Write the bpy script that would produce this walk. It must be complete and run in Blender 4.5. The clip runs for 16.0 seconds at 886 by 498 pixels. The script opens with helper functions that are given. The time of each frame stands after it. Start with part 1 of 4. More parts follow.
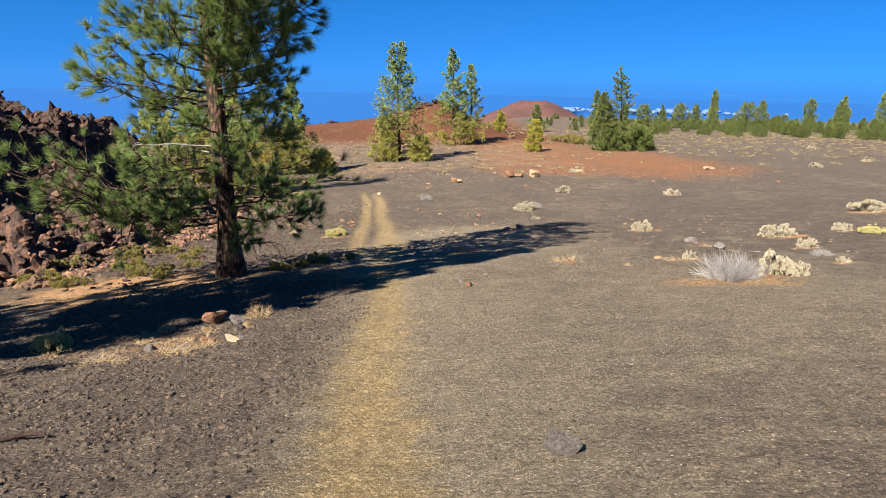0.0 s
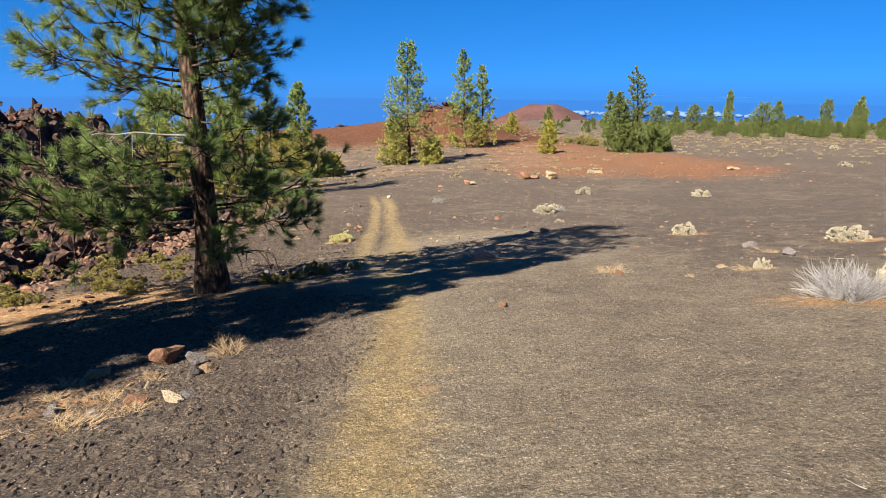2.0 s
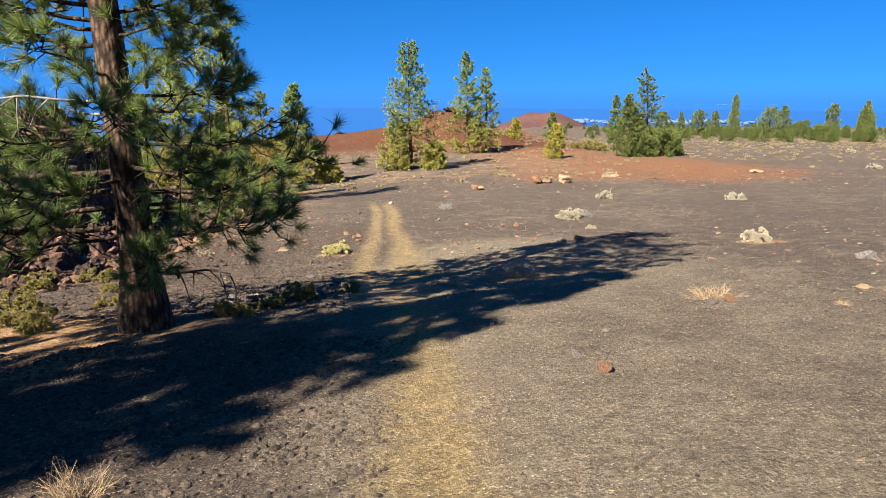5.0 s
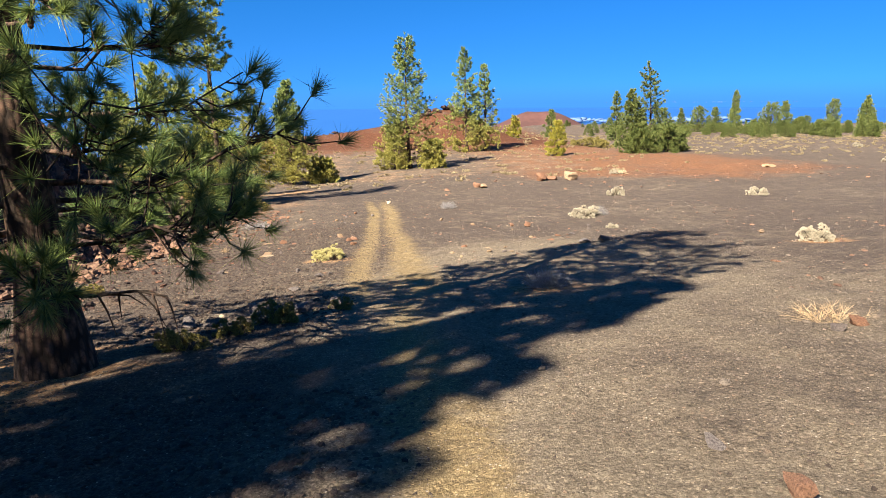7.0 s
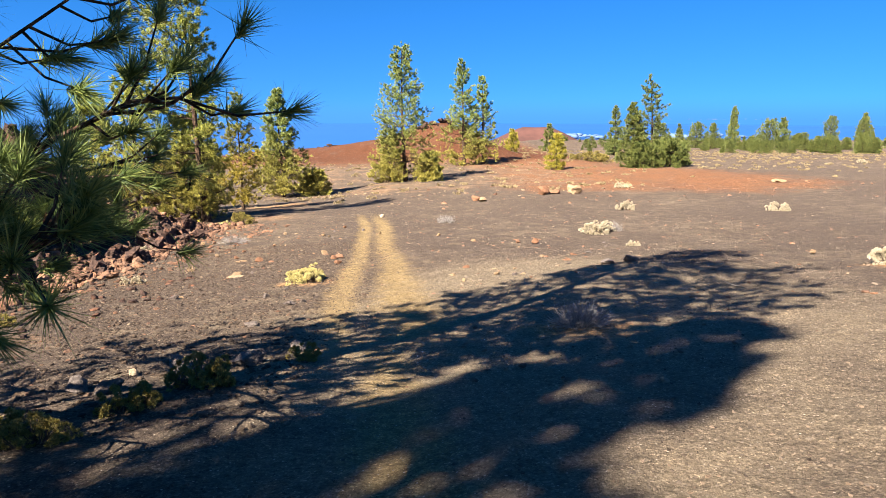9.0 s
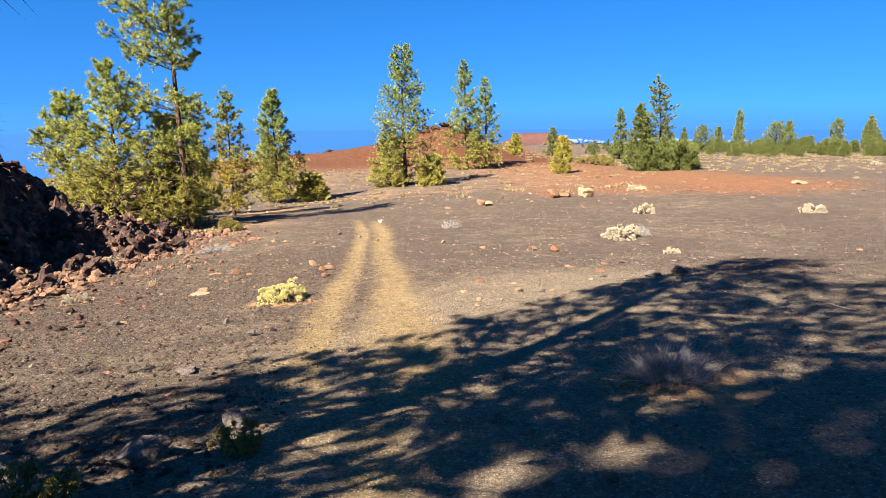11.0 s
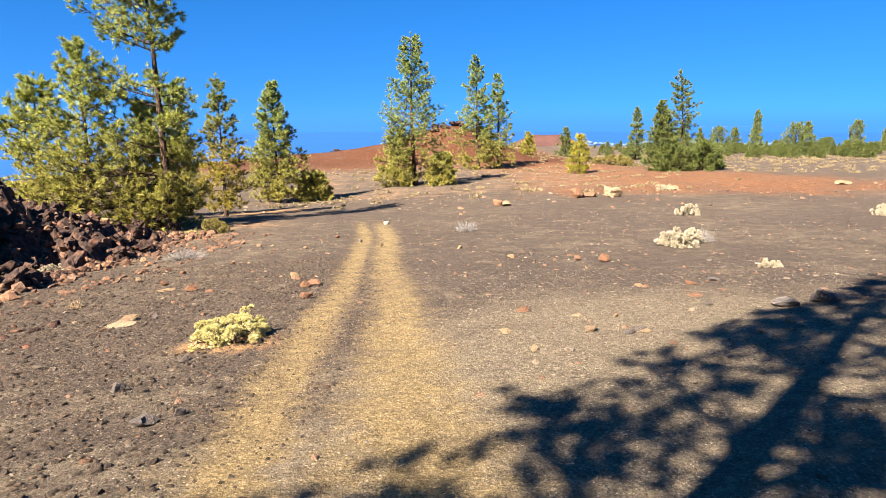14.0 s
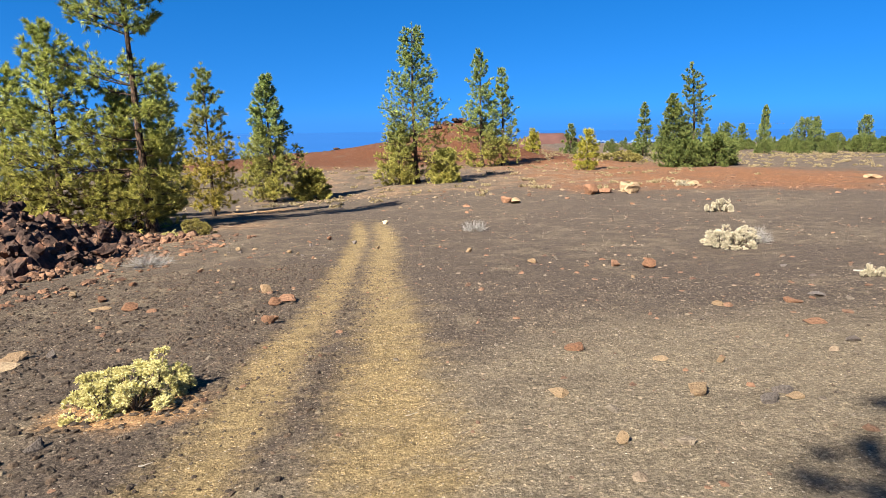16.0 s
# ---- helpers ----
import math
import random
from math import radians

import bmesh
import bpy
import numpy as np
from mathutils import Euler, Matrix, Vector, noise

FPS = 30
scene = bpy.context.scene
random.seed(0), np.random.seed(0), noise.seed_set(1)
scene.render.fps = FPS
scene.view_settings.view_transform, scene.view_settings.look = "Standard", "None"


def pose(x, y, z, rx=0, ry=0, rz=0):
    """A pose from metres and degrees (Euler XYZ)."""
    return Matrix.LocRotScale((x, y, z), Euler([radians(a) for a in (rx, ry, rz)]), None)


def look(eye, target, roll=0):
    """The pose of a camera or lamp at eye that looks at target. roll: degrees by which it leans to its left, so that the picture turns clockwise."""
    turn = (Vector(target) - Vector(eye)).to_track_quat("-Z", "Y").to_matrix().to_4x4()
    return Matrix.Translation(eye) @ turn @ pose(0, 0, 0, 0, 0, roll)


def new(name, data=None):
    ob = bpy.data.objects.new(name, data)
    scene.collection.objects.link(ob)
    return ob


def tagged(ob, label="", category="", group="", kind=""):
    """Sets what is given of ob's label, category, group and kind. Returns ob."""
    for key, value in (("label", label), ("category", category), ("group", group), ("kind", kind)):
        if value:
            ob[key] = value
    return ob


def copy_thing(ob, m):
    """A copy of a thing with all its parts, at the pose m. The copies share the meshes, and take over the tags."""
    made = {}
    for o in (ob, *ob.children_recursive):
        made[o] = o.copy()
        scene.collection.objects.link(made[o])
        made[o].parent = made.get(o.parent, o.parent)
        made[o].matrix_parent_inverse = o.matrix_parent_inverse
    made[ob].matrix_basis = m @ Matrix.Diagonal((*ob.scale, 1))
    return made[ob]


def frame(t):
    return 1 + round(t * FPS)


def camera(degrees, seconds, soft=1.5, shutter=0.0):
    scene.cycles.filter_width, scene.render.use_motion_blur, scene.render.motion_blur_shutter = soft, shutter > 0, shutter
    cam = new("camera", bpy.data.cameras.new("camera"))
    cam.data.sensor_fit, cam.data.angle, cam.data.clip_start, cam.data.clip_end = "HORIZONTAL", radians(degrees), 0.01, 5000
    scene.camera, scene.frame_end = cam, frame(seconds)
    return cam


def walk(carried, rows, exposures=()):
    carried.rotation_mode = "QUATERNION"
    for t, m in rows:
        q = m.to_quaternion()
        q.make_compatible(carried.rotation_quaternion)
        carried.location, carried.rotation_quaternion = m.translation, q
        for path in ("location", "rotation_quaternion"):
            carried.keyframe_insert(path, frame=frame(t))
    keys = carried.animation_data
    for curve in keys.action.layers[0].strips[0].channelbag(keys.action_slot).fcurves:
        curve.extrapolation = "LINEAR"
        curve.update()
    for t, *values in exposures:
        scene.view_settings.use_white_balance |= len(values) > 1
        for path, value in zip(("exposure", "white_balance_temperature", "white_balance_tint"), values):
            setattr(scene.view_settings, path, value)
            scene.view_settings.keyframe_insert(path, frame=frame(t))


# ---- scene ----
cam = camera(70.2, 16.0, soft=0.7)
METRES, EYE, TILT, LEAN, TURN = 23.1, 1.5, -10.0, -3.3, 0.0
ROWS = [
    (0.0, 0.0, 0.0, 0.0, -0.19, -4.81, 2.29),
    (0.5, -0.0026, 0.0303, -0.0006, -0.01, -4.8, 2.36),
    (1.0, -0.0043, 0.0618, -0.0021, 0.61, -4.63, 2.63),
    (1.5, -0.0085, 0.0908, -0.0027, 0.65, -4.46, 2.59),
    (2.0, -0.0117, 0.1216, -0.0057, 0.68, -4.35, 2.66),
    (2.5, -0.0178, 0.1524, -0.0063, 0.61, -4.25, 2.76),
    (3.0, -0.0226, 0.1848, -0.0097, 0.59, -4.18, 3.15),
    (3.5, -0.0289, 0.2157, -0.0093, 0.58, -4.15, 3.44),
    (4.0, -0.0322, 0.2469, -0.0119, 0.65, -4.03, 3.28),
    (4.5, -0.0357, 0.2763, -0.0113, 0.68, -3.89, 3.0),
    (5.0, -0.0368, 0.3061, -0.0133, 0.67, -3.54, 3.04),
    (7.5, -0.0517, 0.4522, -0.0156, 0.4, -3.5, 3.74),
    (8.0, -0.0527, 0.4834, -0.0156, 0.24, -3.15, 3.61),
    (8.5, -0.0548, 0.5143, -0.0148, 0.1, -2.67, 3.37),
    (9.0, -0.0539, 0.5464, -0.0156, 0.05, -2.23, 3.26),
    (11.5, -0.0616, 0.707, -0.016, 0.21, -1.6, 3.61),
    (12.0, -0.0627, 0.7386, -0.0158, 0.24, -1.51, 3.28),
    (12.5, -0.0647, 0.7709, -0.0159, 0.32, -1.46, 2.88),
    (13.0, -0.0674, 0.8023, -0.0145, 0.57, -1.43, 2.86),
    (13.5, -0.0698, 0.8335, -0.0148, 0.97, -1.4, 2.91),
    (14.0, -0.0731, 0.864, -0.0135, 0.93, -1.42, 3.31),
    (14.5, -0.0762, 0.8959, -0.0136, 1.03, -1.37, 3.32),
    (15.0, -0.0791, 0.9274, -0.0123, 0.95, -1.37, 3.39),
    (15.5, -0.0795, 0.9602, -0.0125, 1.18, -1.24, 3.31),
    (16.0, -0.0795, 0.9948, -0.0119, 1.18, -1.45, 3.69),
]
EXPOSURES = ((0.0, 2.05, 6500, 10), (3.5, 2.05, 6500, 10), (5.0, 2.15, 6550, 10), (7.5, 2.4, 6800, 13), (9.0, 2.55, 7000, 15), (11.5, 2.5, 7000, 15), (13.0, 2.55, 7100, 15), (14.5, 2.5, 6950, 13), (15.0, 2.42, 6850, 12), (16.0, 2.18, 6550, 9))
walk(cam, [(t, pose(0, 0, EYE, TILT, LEAN, TURN) @ pose(METRES * x, METRES * y, METRES * z, 90 + pitch, roll, yaw)) for t, x, y, z, yaw, pitch, roll in ROWS], EXPOSURES)

# ---- world, sun, exposure ----
SUN_EL, SHADOW_AZ = radians(42), radians(40)
SHADE = Vector((math.sin(SHADOW_AZ) * math.cos(SUN_EL), math.cos(SHADOW_AZ) * math.cos(SUN_EL), -math.sin(SUN_EL)))
world = bpy.data.worlds.new("sky")
scene.world = world
world.use_nodes = True
wn, wl = world.node_tree.nodes, world.node_tree.links
sky = wn.new("ShaderNodeTexSky")
sky.sky_type, sky.sun_disc = "NISHITA", False
sky.sun_elevation, sky.sun_rotation = SUN_EL, SHADOW_AZ + math.pi
sky.altitude, sky.air_density, sky.dust_density, sky.ozone_density = 2100, 0.7, 0.2, 3.0
way = wn.new("ShaderNodeTexCoord")
lift = wn.new("ShaderNodeMapping")
lift.inputs["Scale"].default_value, lift.inputs["Location"].default_value = (1, 1, 0.8), (0, 0, 0.20)
wl.new(way.outputs["Generated"], lift.inputs["Vector"])
wl.new(lift.outputs[0], sky.inputs["Vector"])
deep = wn.new("ShaderNodeHueSaturation")
deep.inputs["Hue"].default_value, deep.inputs["Saturation"].default_value, deep.inputs["Value"].default_value = 0.503, 1.34, 0.95
wl.new(sky.outputs[0], deep.inputs["Color"])
wl.new(deep.outputs[0], wn["Background"].inputs[0])
wn["Background"].inputs[1].default_value = 0.058
lamp = bpy.data.lights.new("sun", "SUN")
lamp.energy, lamp.angle, lamp.color = 5.0, radians(0.53), (1.0, 0.93, 0.80)
sun = new("sun", lamp)
sun.matrix_world = look((0, 0, 30), Vector((0, 0, 30)) + SHADE)


# ---- materials ----
class Nodes:
    """A material with a Principled shader and short ways to add nodes."""

    def __init__(self, name, rough=0.9, spec=0.2):
        self.mat = bpy.data.materials.new(name)
        self.mat.use_nodes = True
        self.t = self.mat.node_tree
        self.bsdf = self.t.nodes["Principled BSDF"]
        self.bsdf.inputs["Roughness"].default_value = rough
        self.bsdf.inputs["Specular IOR Level"].default_value = spec

    def add(self, kind, **props):
        n = self.t.nodes.new(kind)
        for k, v in props.items():
            if k in n.inputs:
                n.inputs[k].default_value = v
        return n

    def plug(self, a, b):
        self.t.links.new(a, b)

    def coords(self):
        return self.add("ShaderNodeTexCoord").outputs["Object"]

    def place(self):
        return self.add("ShaderNodeNewGeometry").outputs["Position"]

    def noise(self, at, scale, detail=4.0, rough=0.55):
        n = self.add("ShaderNodeTexNoise", Scale=scale, Detail=detail, Roughness=rough)
        self.plug(at, n.inputs["Vector"])
        return n.outputs["Fac"]

    def cells(self, at, scale):
        n = self.add("ShaderNodeTexVoronoi", Scale=scale)
        self.plug(at, n.inputs["Vector"])
        return n

    def ramp(self, fac, *stops):
        n = self.add("ShaderNodeValToRGB")
        e = n.color_ramp.elements
        while len(e) < len(stops):
            e.new(0.5)
        for el, (p, c) in zip(e, stops):
            el.position, el.color = p, (*c, 1) if len(c) == 3 else c
        self.plug(fac, n.inputs["Fac"])
        return n.outputs["Color"]

    def mix(self, fac, a, b, mode="MIX"):
        n = self.t.nodes.new("ShaderNodeMix")
        n.data_type, n.blend_type = "RGBA", mode
        for sock, v in ((n.inputs[0], fac), (n.inputs[6], a), (n.inputs[7], b)):
            if hasattr(v, "node"):
                self.plug(v, sock)
            else:
                sock.default_value = v if isinstance(v, float) else (*v, 1)
        return n.outputs[2]

    def math(self, op, a, b=0.0):
        n = self.t.nodes.new("ShaderNodeMath")
        n.operation = op
        for sock, v in zip(n.inputs, (a, b)):
            if hasattr(v, "node"):
                self.plug(v, sock)
            else:
                sock.default_value = v
        return n.outputs[0]

    def band(self, v, lo, hi):
        n = self.add("ShaderNodeMapRange")
        n.interpolation_type = "SMOOTHSTEP"
        n.inputs["From Min"].default_value, n.inputs["From Max"].default_value = lo, hi
        self.plug(v, n.inputs["Value"])
        return n.outputs["Result"]

    def attr(self, name):
        n = self.t.nodes.new("ShaderNodeAttribute")
        n.attribute_name = name
        return n.outputs["Fac"]

    def bump(self, height, strength, distance):
        n = self.add("ShaderNodeBump", Strength=strength, Distance=distance)
        self.plug(height, n.inputs["Height"])
        self.plug(n.outputs[0], self.bsdf.inputs["Normal"])

    def colour(self, c):
        self.plug(c, self.bsdf.inputs["Base Color"])
        return self.mat


def make_ground():
    m = Nodes("cinder_ground", 0.95, 0.1)
    p = m.place()
    big, mid, fine = m.noise(p, 0.16, 4), m.noise(p, 1.3, 6, 0.65), m.noise(p, 30, 6, 0.75)
    grit = m.cells(p, 70)
    grey = m.ramp(fine, (0.32, (0.024, 0.019, 0.016)), (0.5, (0.082, 0.063, 0.05)), (0.7, (0.18, 0.14, 0.108)))
    brown = m.ramp(fine, (0.28, (0.07, 0.056, 0.041)), (0.5, (0.172, 0.138, 0.097)), (0.74, (0.30, 0.245, 0.178)))
    col = m.mix(m.band(m.math("ADD", mid, m.math("MULTIPLY", big, 0.5)), 0.7, 1.08), grey, brown)
    worn = m.math("ADD", m.attr("worn"), m.math("MULTIPLY", m.math("SUBTRACT", mid, 0.5), 0.9))
    col = m.mix(m.band(worn, 0.3, 0.95), col, brown)
    ochre = m.ramp(fine, (0.3, (0.105, 0.076, 0.038)), (0.5, (0.235, 0.17, 0.086)), (0.72, (0.36, 0.275, 0.15)))
    trail = m.math("ADD", m.attr("trail"), m.math("MULTIPLY", m.math("SUBTRACT", m.noise(p, 2.4, 8, 0.75), 0.5), 1.9))
    col = m.mix(m.band(trail, 0.15, 0.95), col, ochre)
    red = m.ramp(m.noise(p, 4, 6, 0.7), (0.32, (0.045, 0.021, 0.014)), (0.52, (0.18, 0.083, 0.041)), (0.7, (0.28, 0.165, 0.09)))
    red = m.mix(m.attr("slope"), red, m.mix(1.0, red, (0.5, 0.42, 0.42), "MULTIPLY"))
    reddish = m.math("ADD", m.attr("red"), m.math("MULTIPLY", m.math("SUBTRACT", m.noise(p, 0.3, 7, 0.75), 0.5), 1.9))
    col = m.mix(m.band(reddish, 0.25, 0.95), col, red)
    tan = m.ramp(m.noise(p, 2.5, 6, 0.75), (0.35, (0.07, 0.042, 0.028)), (0.52, (0.18, 0.118, 0.075)), (0.68, (0.33, 0.245, 0.165)))
    pale = m.math("ADD", m.attr("pale"), m.math("MULTIPLY", m.math("SUBTRACT", m.noise(p, 0.35, 6, 0.75), 0.5), 2.0))
    col = m.mix(m.band(pale, 0.5, 0.8), col, tan)
    straw = m.ramp(m.noise(p, 14, 6, 0.75), (0.3, (0.13, 0.068, 0.034)), (0.52, (0.31, 0.18, 0.088)), (0.7, (0.48, 0.33, 0.19)))
    litter = m.math("ADD", m.attr("litter"), m.math("MULTIPLY", m.math("SUBTRACT", m.noise(p, 1.6, 6, 0.7), 0.5), 1.3))
    col = m.mix(m.band(litter, 0.35, 0.8), col, straw)
    fleck = m.ramp(grit.outputs["Color"], (0.55, (0.45, 0.45, 0.45)), (0.8, (1.0, 1.0, 1.0)), (0.98, (2.6, 2.5, 2.3)))
    col = m.mix(0.5, col, fleck, "MULTIPLY")
    chips = m.cells(p, 24)
    speck = m.math("MULTIPLY", m.math("SUBTRACT", 1.0, m.band(chips.outputs["Distance"], 0.12, 0.24)), m.band(chips.outputs["Color"], 0.62, 0.7))
    col = m.mix(speck, col, m.ramp(m.noise(p, 11, 2), (0.35, (0.16, 0.12, 0.09)), (0.6, (0.42, 0.37, 0.30))))
    lumps = m.ramp(m.noise(p, 8, 6, 0.75), (0.34, (0.55, 0.53, 0.52)), (0.5, (1.0, 1.0, 1.0)), (0.68, (1.4, 1.36, 1.3)))
    col = m.mix(0.75, col, lumps, "MULTIPLY")
    h = m.math("ADD", m.math("MULTIPLY", fine, 0.7), m.math("ADD", m.math("MULTIPLY", m.noise(p, 75, 3, 0.6), 0.35), m.math("MULTIPLY", mid, 1.0)))
    h = m.math("ADD", h, m.math("MULTIPLY", m.noise(p, 10, 5, 0.65), 1.3))
    m.bump(h, 1.0, 0.05)
    return m.colour(col)


def make_rock(name, dark, light, stain=None, scale=9.0):
    m = Nodes(name, 0.92, 0.15)
    c = m.coords()
    n = m.noise(c, scale, 8, 0.7)
    col = m.ramp(n, (0.3, dark), (0.7, light))
    col = m.mix(m.band(m.t.nodes.new("ShaderNodeObjectInfo").outputs["Random"], 0, 1), col, m.mix(0.5, col, (0.5, 0.42, 0.36), "MULTIPLY"))
    if stain:
        col = m.mix(m.band(m.noise(c, scale * 0.3, 4), 0.5, 0.68), col, stain)
    isl = m.add("ShaderNodeNewGeometry").outputs["Random Per Island"]
    col = m.mix(0.7, col, m.ramp(isl, (0.0, (0.45, 0.42, 0.42)), (0.6, (1, 1, 1)), (1.0, (1.7, 1.5, 1.3))), "MULTIPLY")
    m.bump(n, 1.0, 0.06)
    return m.colour(col)


def make_leaf(name, stops, through_light=0.25, old=None):
    m = Nodes(name, 0.6, 0.25)
    isl = m.add("ShaderNodeNewGeometry").outputs["Random Per Island"]
    patch = m.noise(m.coords(), 0.7, 3)
    fac = m.math("ADD", m.math("MULTIPLY", isl, 0.55), m.math("MULTIPLY", patch, 0.45))
    col = m.ramp(fac, *stops)
    if old:
        up = m.add("ShaderNodeSeparateXYZ")
        m.plug(m.coords(), up.inputs[0])
        high = m.math("ADD", up.outputs["Z"], m.math("MULTIPLY", m.math("SUBTRACT", patch, 0.5), 8.0))
        col = m.mix(m.band(high, *old[0]), m.ramp(fac, *old[1]), col)
    m.colour(col)
    lit = m.add("ShaderNodeBsdfTranslucent")
    m.plug(col, lit.inputs["Color"])
    both = m.add("ShaderNodeMixShader")
    both.inputs[0].default_value = through_light
    m.plug(m.bsdf.outputs[0], both.inputs[1])
    m.plug(lit.outputs[0], both.inputs[2])
    m.plug(both.outputs[0], m.t.nodes["Material Output"].inputs["Surface"])
    return m.mat


def make_bark(name, dark, light, scale=14.0):
    m = Nodes(name, 0.9, 0.15)
    c = m.coords()
    stretch = m.add("ShaderNodeMapping")
    stretch.inputs["Scale"].default_value = (1, 1, 0.35)
    m.plug(c, stretch.inputs["Vector"])
    cells = m.cells(stretch.outputs[0], scale)
    n = m.noise(c, 20, 6, 0.7)
    col = m.ramp(n, (0.3, dark), (0.7, light))
    col = m.mix(m.band(cells.outputs["Distance"], 0.25, 0.65), col, (0.02, 0.014, 0.01))
    m.bump(m.math("SUBTRACT", m.math("MULTIPLY", n, 0.4), cells.outputs["Distance"]), 1.0, 0.03)
    return m.colour(col)


def make_plain(name, a, b, scale=6.0, rough=0.9):
    m = Nodes(name, rough, 0.15)
    n = m.noise(m.coords(), scale, 6, 0.7)
    m.bump(n, 0.6, 0.02)
    return m.colour(m.ramp(n, (0.3, a), (0.7, b)))


GROUND = make_ground()
CLOD = make_rock("dark_clods", (0.03, 0.024, 0.02), (0.115, 0.09, 0.071), None, 15)
LAVA = make_rock("lava_clinker", (0.008, 0.006, 0.006), (0.085, 0.054, 0.045), (0.13, 0.066, 0.043), 7)
ROCK_RED = make_rock("red_rock", (0.07, 0.041, 0.03), (0.21, 0.125, 0.083), None, 12)
ROCK_TAN = make_rock("tan_rock", (0.115, 0.086, 0.057), (0.26, 0.20, 0.135), None, 12)
ROCK_GREY = make_rock("grey_rock", (0.035, 0.033, 0.036), (0.16, 0.15, 0.15), None, 12)
ROCK_PALE = make_rock("pale_rock", (0.18, 0.15, 0.11), (0.33, 0.285, 0.21), None, 12)
PEBBLES = make_rock("mixed_pebbles", (0.07, 0.056, 0.045), (0.19, 0.155, 0.12), None, 15)
BARK = make_bark("pine_bark", (0.032, 0.02, 0.014), (0.15, 0.09, 0.06))
TWIG = make_plain("dry_twig", (0.05, 0.036, 0.026), (0.16, 0.12, 0.09))
DEADWOOD = make_plain("bleached_wood", (0.12, 0.108, 0.095), (0.25, 0.23, 0.205))
CONE = make_plain("pine_cone", (0.03, 0.018, 0.01), (0.12, 0.07, 0.04), 30)
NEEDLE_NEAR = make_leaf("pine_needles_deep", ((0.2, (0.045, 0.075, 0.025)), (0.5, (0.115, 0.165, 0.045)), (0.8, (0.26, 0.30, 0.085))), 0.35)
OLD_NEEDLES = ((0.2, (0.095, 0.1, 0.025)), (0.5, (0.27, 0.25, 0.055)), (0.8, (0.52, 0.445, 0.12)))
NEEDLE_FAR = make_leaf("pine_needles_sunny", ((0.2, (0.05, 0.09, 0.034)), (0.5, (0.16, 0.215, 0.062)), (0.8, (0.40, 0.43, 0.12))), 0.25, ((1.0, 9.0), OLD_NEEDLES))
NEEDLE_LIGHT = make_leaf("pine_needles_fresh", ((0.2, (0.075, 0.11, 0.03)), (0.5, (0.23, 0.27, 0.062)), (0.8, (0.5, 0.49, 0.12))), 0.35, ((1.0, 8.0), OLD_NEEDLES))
NEEDLE_GOLD = make_leaf("pine_needles_yellow", ((0.2, (0.12, 0.13, 0.02)), (0.5, (0.28, 0.26, 0.04)), (0.8, (0.48, 0.40, 0.07))), 0.35)
NEEDLE_OLIVE = make_leaf("pine_needles_olive", ((0.2, (0.05, 0.08, 0.026)), (0.5, (0.15, 0.18, 0.05)), (0.8, (0.34, 0.34, 0.09))), 0.3, ((3.0, 8.0), ((0.2, (0.12, 0.11, 0.02)), (0.5, (0.29, 0.235, 0.04)), (0.8, (0.5, 0.39, 0.09)))))
NEEDLE_WOODS = make_leaf("pine_needles_woods", ((0.2, (0.045, 0.075, 0.024)), (0.5, (0.12, 0.155, 0.042)), (0.8, (0.26, 0.265, 0.075))), 0.35)
PALE_LEAF = make_leaf("pale_shrub_leaf", ((0.2, (0.22, 0.19, 0.13)), (0.5, (0.40, 0.35, 0.25)), (0.8, (0.58, 0.52, 0.41))))
YELLOW_LEAF = make_leaf("yellow_shrub_leaf", ((0.2, (0.29, 0.26, 0.09)), (0.5, (0.48, 0.435, 0.175)), (0.8, (0.66, 0.60, 0.34))))
DRY_LEAF = make_leaf("dry_scrub_leaf", ((0.2, (0.13, 0.095, 0.05)), (0.5, (0.225, 0.175, 0.095)), (0.8, (0.36, 0.295, 0.18))))
OLIVE_LEAF = make_leaf("olive_shrub_leaf", ((0.2, (0.10, 0.09, 0.025)), (0.5, (0.22, 0.185, 0.05)), (0.8, (0.36, 0.29, 0.10))))
GREY_STEM = make_leaf("grey_broom_stem", ((0.2, (0.11, 0.102, 0.10)), (0.5, (0.21, 0.198, 0.19)), (0.8, (0.34, 0.32, 0.30))), 0.1)
STRAW = make_leaf("straw_stem", ((0.2, (0.18, 0.115, 0.06)), (0.5, (0.33, 0.225, 0.12)), (0.8, (0.47, 0.36, 0.22))), 0.1)
HILL = make_plain("red_cinder_hill", (0.042, 0.022, 0.02), (0.085, 0.04, 0.034), 0.03)
SEA = make_plain("hazy_sea", (0.005, 0.058, 0.20), (0.006, 0.061, 0.21), 0.002, 1.0)
CLOUD = make_plain("white_cloud", (0.055, 0.105, 0.21), (0.085, 0.135, 0.24), 0.01, 1.0)


# ---- mesh helpers ----
def mesh_of(name, verts, faces, mat, smooth=False):
    """A mesh from arrays; faces is (n, 3) or (n, 4)."""
    verts, faces = np.asarray(verts, np.float32), np.asarray(faces, np.int32)
    me = bpy.data.meshes.new(name)
    k = faces.shape[1]
    me.vertices.add(len(verts))
    me.vertices.foreach_set("co", verts.ravel())
    me.loops.add(faces.size)
    me.loops.foreach_set("vertex_index", faces.ravel())
    me.polygons.add(len(faces))
    me.polygons.foreach_set("loop_start", np.arange(0, faces.size, k, dtype=np.int32))
    me.polygons.foreach_set("use_smooth", np.full(len(faces), smooth))
    me.update(calc_edges=True)
    me.validate()
    me.materials.append(mat)
    return me


